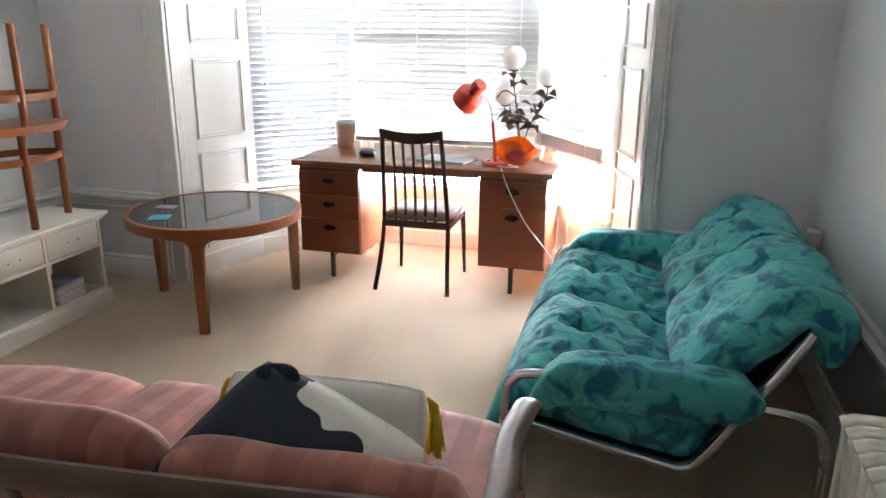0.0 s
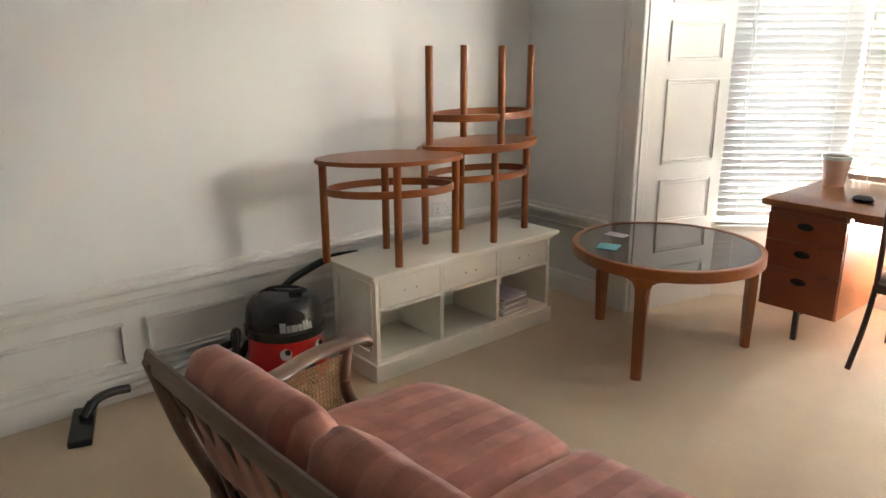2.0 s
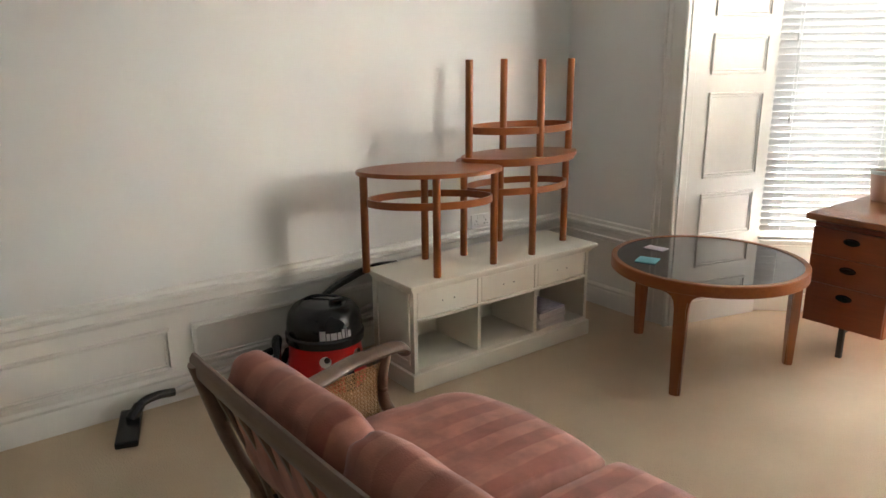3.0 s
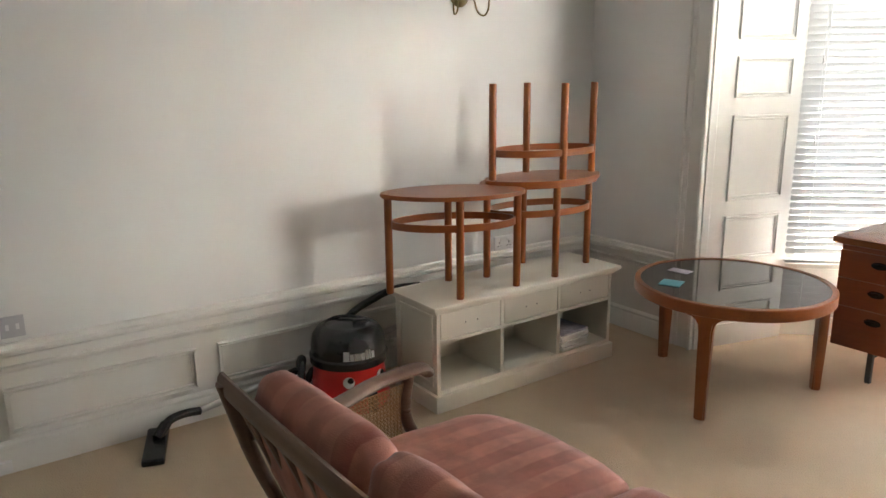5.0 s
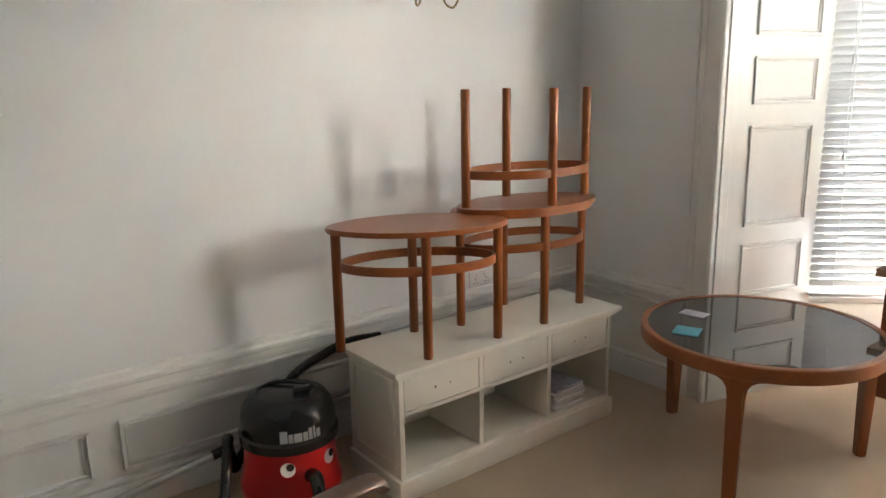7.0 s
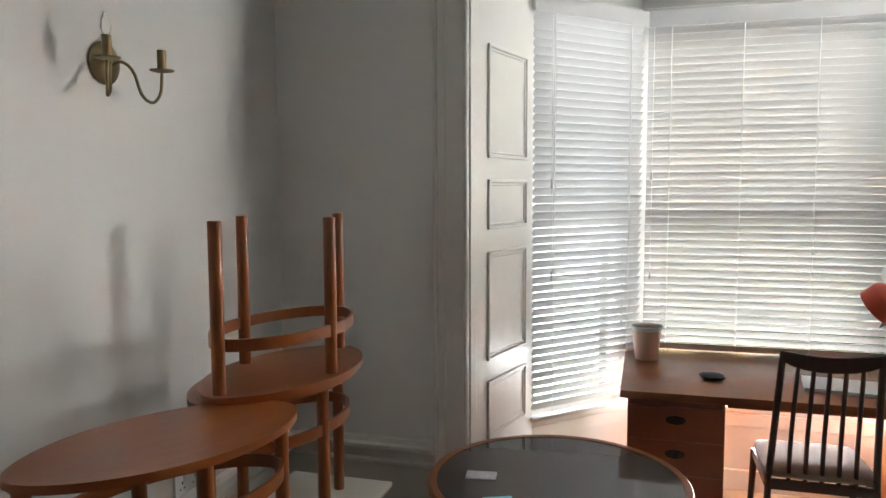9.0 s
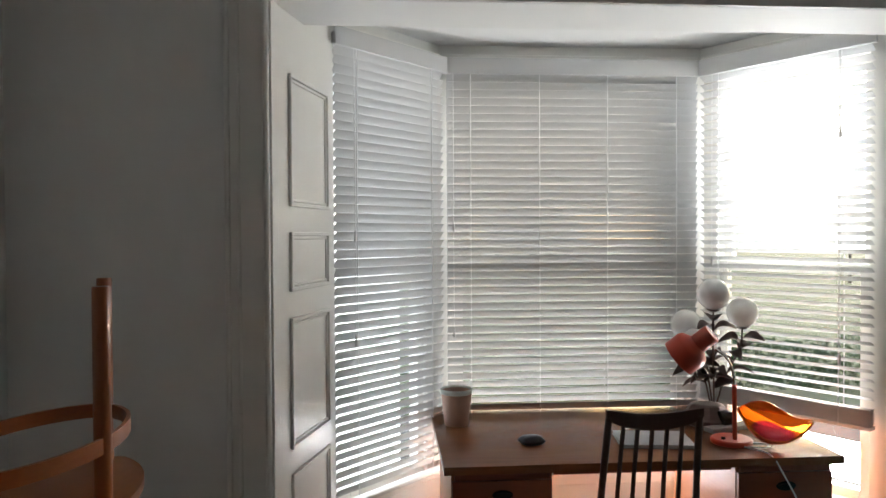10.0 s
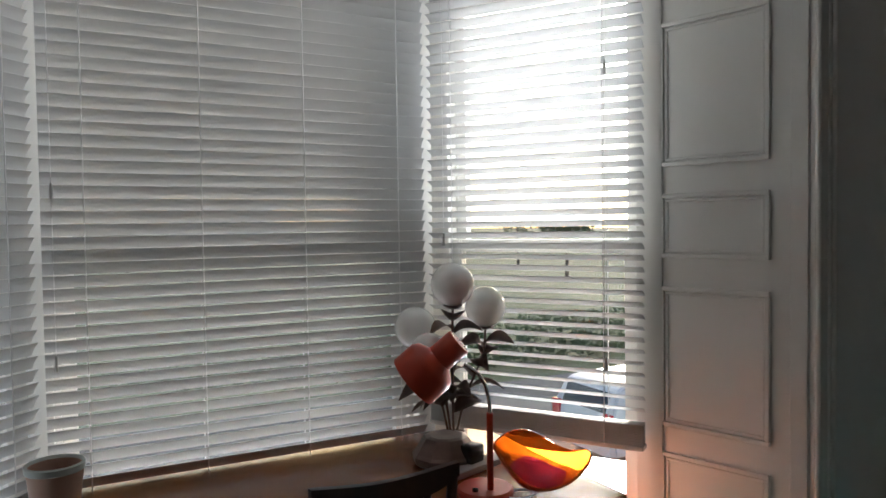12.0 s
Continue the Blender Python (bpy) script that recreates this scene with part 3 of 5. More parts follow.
CARWHITE = mat("car_paint", (0.72, 0.73, 0.74), 0.25, vary=0.02, coat=0.5)
TAILRED = mat("tail_lamp_red", (0.62, 0.02, 0.03), 0.2, vary=0.05)
PLATE = mat("plate_yellow", (0.75, 0.60, 0.05), 0.4, vary=0.03)
car(6.05, 12.75, "white hatchback parked by the kerb with red tail lamps")
terrace(-30, 112, 0, "pale rendered two storey house with a slate roof across the street")
terrace(20, 112, 0, "pale rendered two storey house with a slate roof across the street")
terrace(84, 82, -40, "pale rendered two storey house turned at an angle to the street")

# ---- oval side tables ----
def oval(a, b, z0, z1, bevel, n=64, pinch=1.25):
    """A pointed oval with half axes a and b."""
    plan = []
    for k in range(n):
        t = 2 * math.pi * k / n
        c, s = math.cos(t), math.sin(t)
        plan.append((a * math.copysign(abs(c) ** 1.0, c), b * math.copysign(abs(s) ** pinch, s)))
    return prism(plan, z0, z1, bevel=bevel, seg=3)


def side_table(m):
    th = thing("side_table", m, "oval teak side table with four round legs and a hoop stretcher", "table", "teak side tables stacked on the media unit")
    part("tabletop", oval(0.348, 0.195, 0.465, 0.485, 0.007), TEAK, th)
    for x, y in ((0.312, 0), (-0.312, 0), (0, 0.158), (0, -0.158)):
        part("leg", lathe([(0.0, 0.0), (0.0165, 0.0), (0.0185, 0.003), (0.0185, 0.2), (0.0185, 0.465), (0.0, 0.465)], 20), TEAK_UP, th, at=pose(x, y, 0))
    bm = bmesh.new()
    ring = []
    for k in range(72):
        t = 2 * math.pi * k / 72
        c, s = math.cos(t), math.sin(t)
        pts = []
        for off, z in ((0, 0.318), (0.010, 0.318), (0.010, 0.352), (0, 0.352)):
            pts.append(bm.verts.new(((0.302 - off) * c, (0.168 - off) * math.copysign(abs(s) ** 1.15, s), z)))
        ring.append(pts)
    for k in range(72):
        p, q = ring[k], ring[(k + 1) % 72]
        for j in range(4):
            bm.faces.new([p[j], p[(j + 1) % 4], q[(j + 1) % 4], q[j]])
    part("hoop_stretcher", bm, TEAK, th)
    return th


ZT = 0.5275
t1 = side_table(pose(-2.995, 2.782, ZT, 0, 0, 64))
copy_thing(t1, pose(-3.018, 3.355, ZT, 0, 0, 80))
upper = copy_thing(t1, pose(-2.994, 3.358, ZT + 0.4855 * 2, 180, 0, 83))
tagged(upper, "oval teak side table turned upside down on top of another")

# ---- media unit ----
def media_unit():
    th = thing("media_unit", pose(-2.838, 2.566, 0), "cream painted wooden media unit with three drawers above open shelves", "cabinet")
    w, d, h = 1.168, 0.35, 0.527
    part("top", box(-d - 0.005, 0.035, -0.035, w + 0.035, h - 0.018, h, 0.005), CREAM, th)
    bm = bmesh.new()
    for k, (e, z0, z1) in enumerate(((0.026, h - 0.026, h - 0.018), (0.018, h - 0.034, h - 0.026), (0.010, h - 0.044, h - 0.034))):
        box(-d, e, -e, w + e, z0, z1, 0.002, bm, 1)
    part("cornice", bm, CREAM, th)
    part("plinth", box(-d, 0.016, -0.016, w + 0.016, 0, 0.085, 0.006), CREAM, th)
    top = h - 0.044
    part("base_board", box(-d, 0.0, 0, w, 0.0855, 0.105), CREAM, th)
    for y in (0, w - 0.02):
        part("side_panel", box(-d, -0.0005, y, y + 0.02, 0.1055, top), CREAM, th)
    part("back_panel", box(-d, -d + 0.008, 0.0205, w - 0.0205, 0.1055, top - 0.001), CREAM, th)
    part("shelf", box(-d + 0.009, -0.0005, 0.0205, w - 0.0205, 0.335, 0.350, 0.001), CREAM, th)
    cell = (w - 0.02) / 3
    for k in (1, 2):
        part("divider", box(-d + 0.009, -0.001, k * cell, k * cell + 0.02, 0.1055, 0.3345), CREAM, th)
        part("divider", box(-0.02, -0.001, k * cell, k * cell + 0.02, 0.3505, top - 0.0005), CREAM, th)
    for k in range(3):
        dr = part("drawer_front", box(-0.018, -0.002, k * cell + 0.024, (k + 1) * cell - 0.004, 0.3545, top - 0.005, 0.0015), CREAM, th)
        for u in (-0.035, 0.035):
            part("knob_hole", lathe([(0, 0), (0.0035, 0), (0.0035, 0.0012), (0, 0.0012)], 10, m=pose(-0.0021, (k + 0.5) * cell + 0.01 + u, 0.415, 0, 90, 0)), BLACK, dr)
    for x0, x1, z0, z1 in ((-d + 0.03, -d + 0.05, 0.12, top - 0.01), (-0.05, -0.03, 0.12, top - 0.01), (-d + 0.05, -0.05, 0.12, 0.14), (-d + 0.05, -0.05, top - 0.03, top - 0.01)):
        part("side_moulding", box(x0, x1, -0.006, 0.0, z0, z1, 0.002), CREAM, th)
    return th


media_unit()
th = thing("magazine_stack", pose(-2.955, 3.478, 0.1055, 0, 0, 3), "thick stack of white paper magazines lying on the bottom shelf", "magazines")
for k in range(9):
    part("magazine", box(-0.105, 0.105, -0.10, 0.10, k * 0.0105, k * 0.0105 + 0.0098, 0.001, seg=1), PAPER if k < 8 else WHITECARD, th, at=pose(0.004 * math.sin(k * 2.1), 0.005 * math.cos(k * 3.3), 0, 0, 0, 2.5 * math.sin(k * 1.7)))

# ---- coffee table ----
def coffee_table():
    cx, cy, R, H = -2.225, 3.905, 0.462, 0.548
    th = thing("coffee_table", pose(cx, cy, 0), "round teak coffee table with an inset smoked glass top", "table")
    part("rim", lathe([(R - 0.028, H), (R - 0.004, H), (R, H - 0.004), (R, H - 0.052), (R - 0.004, H - 0.056), (R - 0.024, H - 0.056), (R - 0.028, H - 0.052), (R - 0.028, H)], 96), TEAK, th)
    part("glass_top", lathe([(0, H - 0.010), (R - 0.0285, H - 0.010), (R - 0.0285, H - 0.003), (0, H - 0.003)], 96), SMOKED, th)
    part("top_board", lathe([(0, H - 0.030), (R - 0.0285, H - 0.030), (R - 0.0285, H - 0.012), (0, H - 0.012)], 96), BLACK_LINING, th)
    for a in (-69.9, 47.6, 170.2):
        bm = bmesh.new()
        rows = []
        for z, w, t in ((0, 0.024, 0.020), (0.25, 0.027, 0.022), (0.42, 0.031, 0.024), (0.455, 0.036, 0.024), (0.475, 0.048, 0.024), (0.487, 0.066, 0.024), (H - 0.054, 0.09, 0.024)):
            rows.append([bm.verts.new((R - 0.024 + sx * t, sy * w, z)) for sx, sy in ((-1, -1), (1, -1), (1, 1), (-1, 1))])
        for p, q in zip(rows, rows[1:]):
            for k in range(4):
                bm.faces.new([p[k], p[(k + 1) % 4], q[(k + 1) % 4], q[k]])
        bm.faces.new(rows[0]), bm.faces.new(rows[-1])
        bmesh.ops.bevel(bm, geom=[e for e in bm.edges if abs(e.verts[0].co.z - e.verts[1].co.z) > 0.001], offset=0.008, segments=2, affect="EDGES")
        part("leg", bm, TEAK_UP, th, at=pose(0, 0, 0, 0, 0, a))


SMOKED = mat("smoked_glass", (0.09, 0.08, 0.075), 0.015, vary=0.02, spec=0.8)
BLACK_LINING = mat("table_lining", (0.03, 0.02, 0.015), 0.6)
coffee_table()
th = tagged(part("coaster", box(-0.05, 0.05, -0.05, 0.05, 0, 0.005, 0.0015), BLUECARD, at=pose(-2.385, 3.645, 0.5455, 0, 0, 22)), "square pale blue patterned coaster lying on the glass", "coaster")
th = tagged(part("card", box(-0.055, 0.055, -0.035, 0.035, 0, 0.004, 0.001), WHITECARD, at=pose(-2.495, 3.86, 0.5455, 0, 0, 8)), "small white printed card lying on the glass table top", "card")

# ---- desk ----
def pedestal(parent, x0, x1, drawers):
    ped = part("pedestal", box(x0, x1, 0.015, 0.62, 0.16, 0.70, 0.002), DRAWER_SIDE, parent)
    z = 0.668
    part("slide_shelf", box(x0 + 0.012, x1 - 0.012, -0.002, 0.014, 0.672, 0.694, 0.002), DRAWER, ped)
    for h in drawers:
        dr = part("drawer_front", box(x0 + 0.004, x1 - 0.004, -0.003, 0.0145, z - h + 0.004, z, 0.0015), DRAWER, ped)
        xc, zc = (x0 + x1) / 2, z - 0.052
        bm = lathe([(0.0, 0.0), (0.038, 0.0), (0.040, 0.002), (0.040, 0.004), (0.0, 0.004)], 32)
        bm.transform(pose(xc, -0.003, zc, 90, 0, 0) @ Matrix.Diagonal((1, 0.46, 1, 1)))
        part("recessed_pull", bm, BLACK, dr, "black oval recessed drawer pull")
        part("pull_lip", tube([(xc - 0.036, -0.008, zc + 0.004), (xc, -0.012, zc + 0.012), (xc + 0.036, -0.008, zc + 0.004)], 0.004, 8), BLACK, dr)
        z -= h


def desk():
    th = thing("desk", pose(-2.03, 4.475, 0, 0, 0, 0), "large teak pedestal desk on black metal sled legs", "desk")
    W, D = 1.57, 0.84
    part("desktop", box(0, W, -0.03, D, 0.703, 0.735, 0.002), DESKTOP, th)
    part("front_rail", box(0.43, W - 0.43, 0.03, 0.05, 0.675, 0.7025), DRAWER, th)
    pedestal(th, 0.03, 0.42, (0.145, 0.145, 0.215))
    pedestal(th, W - 0.42, W - 0.03, (0.150, 0.355))
    for x in (0.225, W - 0.225):
        bm = box(x - 0.013, x + 0.013, 0.02, 0.045, 0, 0.1595, 0.002)
        box(x - 0.013, x + 0.013, D - 0.16, D - 0.135, 0, 0.1595, 0.002, bm)
        box(x - 0.013, x + 0.013, 0.045, D - 0.16, 0.135, 0.1595, 0.002, bm)
        part("sled_leg", bm, BLACKMETAL, th)


desk()

# ---- desk chair ----
def desk_chair():
    th = thing("dining_chair", pose(-1.25, 4.355, 0), "dark wooden spindle back chair with a grey tweed seat pad", "chair")
    w0, w1 = 0.205, 0.172
    for s in (-1, 1):
        pts = smooth_path([(s * 0.222, -0.01, 0.0), (s * 0.205, 0.06, 0.20), (s * 0.195, 0.10, 0.40), (s * 0.185, 0.075, 0.62), (s * w1, 0.015, 0.93)], 6)
        part("back_post", tube(pts, 0.0135, 10), DARKWOOD, th)
        part("front_leg", tube([(s * 0.215, 0.47, 0), (s * 0.20, 0.45, 0.41)], (0.010, 0.017), 12), DARKWOOD, th)
        part("side_rail", box(s * 0.197 - 0.012, s * 0.197 + 0.012, 0.11, 0.44, 0.375, 0.415, 0.003), DARKWOOD, th)
    part("back_rail", box(-0.19, 0.19, 0.09, 0.112, 0.372, 0.412, 0.003), DARKWOOD, th)
    part("front_rail", box(-0.19, 0.19, 0.435, 0.458, 0.372, 0.412, 0.003), DARKWOOD, th)
    bm = bmesh.new()
    rows = []
    for k in range(21):
        u = -1 + k / 10
        x = u * (w1 + 0.012)
        mid = 0.945 - 0.028 * (1 - u * u) + 0.008 * u ** 4
        half = 0.016 + 0.014 * (1 - u ** 4)
        y = 0.012 + 0.018 * (1 - u * u)
        rows.append([bm.verts.new((x, y + e, mid - 0.012 + f * half)) for e, f in ((-0.010, -1), (0.010, -1), (0.010, 1), (-0.010, 1))])
    for p, q in zip(rows, rows[1:]):
        for k in range(4):
            bm.faces.new([p[k], p[(k + 1) % 4], q[(k + 1) % 4], q[k]])
    bm.faces.new(rows[0]), bm.faces.new(rows[-1])
    part("top_rail", bm, DARKWOOD, th)
    for k in range(5):
        u = (k - 2) / 3.05
        pts = smooth_path([(u * 0.185, 0.10, 0.405), (u * 0.182, 0.088, 0.60), (u * 0.172, 0.022 + 0.012 * (1 - u * u), 0.905)], 5)
        part("spindle", tube(pts, 0.0078, 8, flat=1.15), DARKWOOD, th)
    part("seat_pad", cushion(0.42, 0.40, 0.06, 8, wrinkle=0.001, rim=0.5), SEATPAD, th, "grey brown tweed seat pad", at=pose(0, 0.285, 0.435))


desk_chair()

# ---- things on the desk ----
DZ = 0.7355
th = thing("plant_pot", pose(-1.925, 5.055, DZ) @ Matrix.Scale(1.30, 4), "blush ceramic plant pot with a pale rim, empty", "pot")
part("body", lathe([(0, 0), (0.040, 0), (0.042, 0.004), (0.055, 0.118), (0.055, 0.122), (0.050, 0.122), (0.040, 0.02), (0, 0.015)], 40), TERRACOTTA, th)
part("rim", lathe([(0.0555, 0.112), (0.0575, 0.114), (0.058, 0.126), (0.0545, 0.129), (0.0505, 0.1225), (0.0555, 0.112)], 40), mat("pale_glaze", (0.50, 0.56, 0.54), 0.3, vary=0.05), th)
bm = cushion(0.105, 0.07, 0.042, 8, square=2.4, puff=0.75, wrinkle=0.003, seed=3)
tagged(part("stone", bm, STONE, at=pose(-1.645, 4.71, DZ + 0.018, 0, 0, 15)), "smooth black pebble used as a paperweight on the desk", "stone")
th = thing("notebook", pose(-1.13, 4.71, DZ, 0, 0, -8), "grey notebook with white pages lying closed on the desk", "notebook")
part("pages", box(-0.145, 0.145, -0.105, 0.105, 0.002, 0.012, 0.001), PAPER, th)
part("cover", box(-0.15, 0.15, -0.11, 0.11, 0.0122, 0.015, 0.001), mat("grey_card", (0.42, 0.43, 0.45), 0.5, vary=0.05), th)
part("back_cover", box(-0.15, 0.15, -0.11, 0.11, 0.0, 0.0018, 0.0005), mat("grey_card_back", (0.42, 0.43, 0.45), 0.5, vary=0.05), th)


def desk_lamp():
    th = thing("desk_lamp", pose(-0.815, 4.655, DZ), "red orange enamel desk lamp with a tilting shade", "lamp")
    part("base", lathe([(0, 0), (0.080, 0), (0.084, 0.004), (0.084, 0.016), (0.078, 0.022), (0.0, 0.024)], 48), ORANGE, th)
    part("switch", lathe([(0, 0), (0.009, 0), (0.009, 0.008), (0, 0.010)], 16, m=pose(-0.045, -0.02, 0.022)), BLACK, th)
    part("stem", tube([(0.0, -0.03, 0.02), (-0.018, -0.06, 0.255)], 0.0095, 14), ORANGE, th)
    pts = smooth_path([(-0.018, -0.06, 0.25), (-0.025, -0.066, 0.30), (-0.045, -0.06, 0.36), (-0.085, -0.035, 0.40)], 8)
    part("gooseneck", tube(pts, 0.0055, 10), CHROME, th)
    head = pose(-0.155, 0.005, 0.405) @ Vector((0.72, -0.45, 0.72)).to_track_quat("Z", "Y").to_matrix().to_4x4()
    part("shade", lathe([(0.078, -0.085), (0.081, -0.085), (0.081, -0.02), (0.072, -0.004), (0.045, 0.012), (0.041, 0.016), (0.041, 0.085), (0.038, 0.089), (0.0, 0.089), (0.0, 0.085), (0.038, 0.083), (0.038, 0.018), (0.068, -0.006), (0.078, -0.02), (0.078, -0.085)], 48), ORANGE, th, at=head)
    cap = bmesh.new()
    for r, n in ((0.010, 5), (0.021, 10), (0.031, 15)):
        for k in range(n):
            a = 2 * math.pi * k / n
            lathe([(0, 0.0885), (0.0028, 0.0885), (0.0028, 0.0900), (0, 0.0900)], 6, cap, pose(r * math.cos(a), r * math.sin(a), 0))
    part("vent_holes", cap, BLACK, th, "rings of small dark vent holes", at=head)
    part("bulb", lathe([(0, -0.06), (0.02, -0.055), (0.028, -0.03), (0.018, 0.0), (0.014, 0.03), (0, 0.03)], 20), OPAL, th, at=head)


desk_lamp()


def leaf(parent, base, tip, width, curl, roll):
    b, t = Vector(base), Vector(tip)
    d = t - b
    side = d.cross(Vector((0, 0, 1)))
    if side.length < 1e-3:
        side = Vector((1, 0, 0))
    side.normalize()
    side.rotate(Matrix.Rotation(roll, 3, d.normalized()))
    up = side.cross(d).normalized()
    bm = bmesh.new()
    rows = []
    for k in range(9):
        s = k / 8
        w = width * math.sin(math.pi * min(1, s * 0.94 + 0.05)) ** 0.8 * (1 - 0.25 * s)
        c = b + d * s + up * (curl * math.sin(math.pi * s) - curl * 0.8 * s * s)
        rows.append([bm.verts.new(c + side * w * j + up * (abs(j) * w * 0.35)) for j in (-1, -0.5, 0, 0.5, 1)])
    for p, q in zip(rows, rows[1:]):
        for k in range(4):
            bm.faces.new([p[k], p[k + 1], q[k + 1], q[k]])
    bmesh.ops.solidify(bm, geom=bm.faces[:], thickness=0.0012)
    part("leaf", bm, TIN, parent)


def flower_lamp():
    th = thing("flower_lamp", pose(-0.735, 5.0, DZ), "brown metal flower lamp with leaves and white glass globes", "lamp")
    prof = [(0, 0), (0.078, 0), (0.090, 0.012), (0.092, 0.035), (0.085, 0.045), (0.066, 0.085), (0.058, 0.098), (0.045, 0.102), (0, 0.10)]
    part("base", lathe(prof, 10), TIN, th, "faceted brown metal planter base", smooth=False, at=pose(-0.045, -0.04, 0) @ Matrix.Diagonal((1.25, 1.25, 0.92, 1)))
    globes = (((-0.041, -0.092, 0.598), (0.0, -0.01)), ((0.153, 0.024, 0.502), (0.02, 0.0)), ((-0.09, 0.088, 0.440), (-0.01, 0.01)), ((-0.10, -0.03, 0.375), (0.0, 0.01)))
    for k, (g, b) in enumerate(globes):
        gx, gy, gz = g
        r = 0.071 if k < 3 else 0.062
        pts = smooth_path([(b[0], b[1], 0.09), (b[0] + 0.25 * gx, b[1] + 0.2 * gy, 0.20), (gx * 0.9, gy * 0.85, gz - 0.17), (gx, gy, gz - r - 0.004)], 7)
        part("stem", tube(pts, 0.0042, 8), TIN, th)
        part("globe", lathe([(0, -r), *[(r * math.cos(a), r * math.sin(a)) for a in [(-80 + 10 * i) * math.pi / 180 for i in range(17)]], (0, r)], 32, m=pose(gx, gy, gz)), OPAL, th, "white opal glass globe shade")
        part("calyx", lathe([(0, -0.010), (0.010, -0.010), (0.030, -0.001), (0.033, 0.003), (0.028, 0.001), (0.009, -0.006), (0, -0.006)], 9, m=pose(gx, gy, gz - r + 0.001)), TIN, th)
        rnd = random.Random(40 + k)
        for j in range(8 if k < 2 else 5):
            i = int(len(pts) * (0.25 + 0.62 * j / 8))
            p = pts[min(i, len(pts) - 2)]
            a = j * 2.4 + k * 1.1
            ln = rnd.uniform(0.095, 0.135)
            leaf(th, p, p + Vector((ln * math.cos(a), ln * math.sin(a), rnd.uniform(-0.02, 0.035))), rnd.uniform(0.034, 0.046), rnd.uniform(0.012, 0.035), rnd.uniform(-0.5, 0.5))
    return th


flower_lamp()

AMBER = glass("amber_glass", (0.95, 0.20, 0.008), 0.02)
AMBER.node_tree.nodes["Principled BSDF"].inputs["Transmission Weight"].default_value = 0.75
RUBY = glass("ruby_glass", (0.50, 0.02, 0.05), 0.02)
RUBY.node_tree.nodes["Principled BSDF"].inputs["Transmission Weight"].default_value = 0.7


def bowl():
    th = thing("glass_bowl", pose(-0.672, 4.605, DZ + 0.012, 0, 0, -35) @ pose(0, 0, 0, 24, 9, 0), "wavy orange art glass bowl with a ruby centre", "bowl")
    for name, r0, r1, material in (("body", 0.0, 0.62, RUBY), ("rim", 0.62, 1.0, AMBER)):
        bm = bmesh.new()
        rings = []
        for k in range(9):
            u = r0 + (r1 - r0) * k / 8
            row = []
            for j in range(48):
                a = 2 * math.pi * j / 48
                rx, ry = 0.142, 0.105
                h = 0.018 + 0.100 * u ** 2.4 + 0.022 * u ** 3 * math.cos(2 * a) + 0.016 * u ** 3 * math.cos(3 * a + 0.6)
                row.append(bm.verts.new((rx * u * math.cos(a), ry * u * math.sin(a) * (1 + 0.1 * math.cos(3 * a)), h)))
            rings.append(row)
        for p, q in zip(rings, rings[1:]):
            for j in range(48):
                bm.faces.new([p[j], p[(j + 1) % 48], q[(j + 1) % 48], q[j]])
        bmesh.ops.remove_doubles(bm, verts=bm.verts[:], dist=1e-5)
        bmesh.ops.solidify(bm, geom=bm.faces[:], thickness=0.008)
        part(name, bm, material, th)
    

bowl()
cable_pts = smooth_path([(-0.80, 4.575, DZ + 0.006), (-0.75, 4.47, DZ + 0.005), (-0.71, 4.425, 0.66), (-0.60, 4.42, 0.46), (-0.46, 4.44, 0.28), (-0.41, 4.62, 0.10), (-0.38, 4.75, 0.012), (-0.55, 4.95, 0.008)], 8)
tagged(part("lamp_cable", tube(cable_pts, 0.0032, 8), WHITE), "thin white lamp cable hanging off the front of the desk", "cable")
loop_pts = smooth_path([(-0.72, 4.93, DZ + 0.004), (-0.60, 4.90, DZ + 0.004), (-0.53, 4.80, DZ + 0.004), (-0.44, 4.83, 0.72), (-0.40, 4.78, 0.60), (-0.37, 4.75, 0.66), (-0.36, 4.80, 0.62), (-0.385, 4.79, 0.57), (-0.39, 4.72, 0.30), (-0.36, 4.70, 0.02), (-0.30, 4.60, 0.006)], 8)
tagged(part("flower_lamp_cable", tube(loop_pts, 0.0026, 8), WHITE), "coiled clear cable hanging down behind the desk end", "cable")
th = thing("ruler_tray", pose(-0.70, 4.86, DZ, 0, 0, 18), "grey desk tray with pens beside the lamp", "tray")
part("tray", box(-0.15, 0.10, -0.03, 0.03, 0, 0.022, 0.005), mat("grey_plastic", (0.35, 0.35, 0.36), 0.4), th)

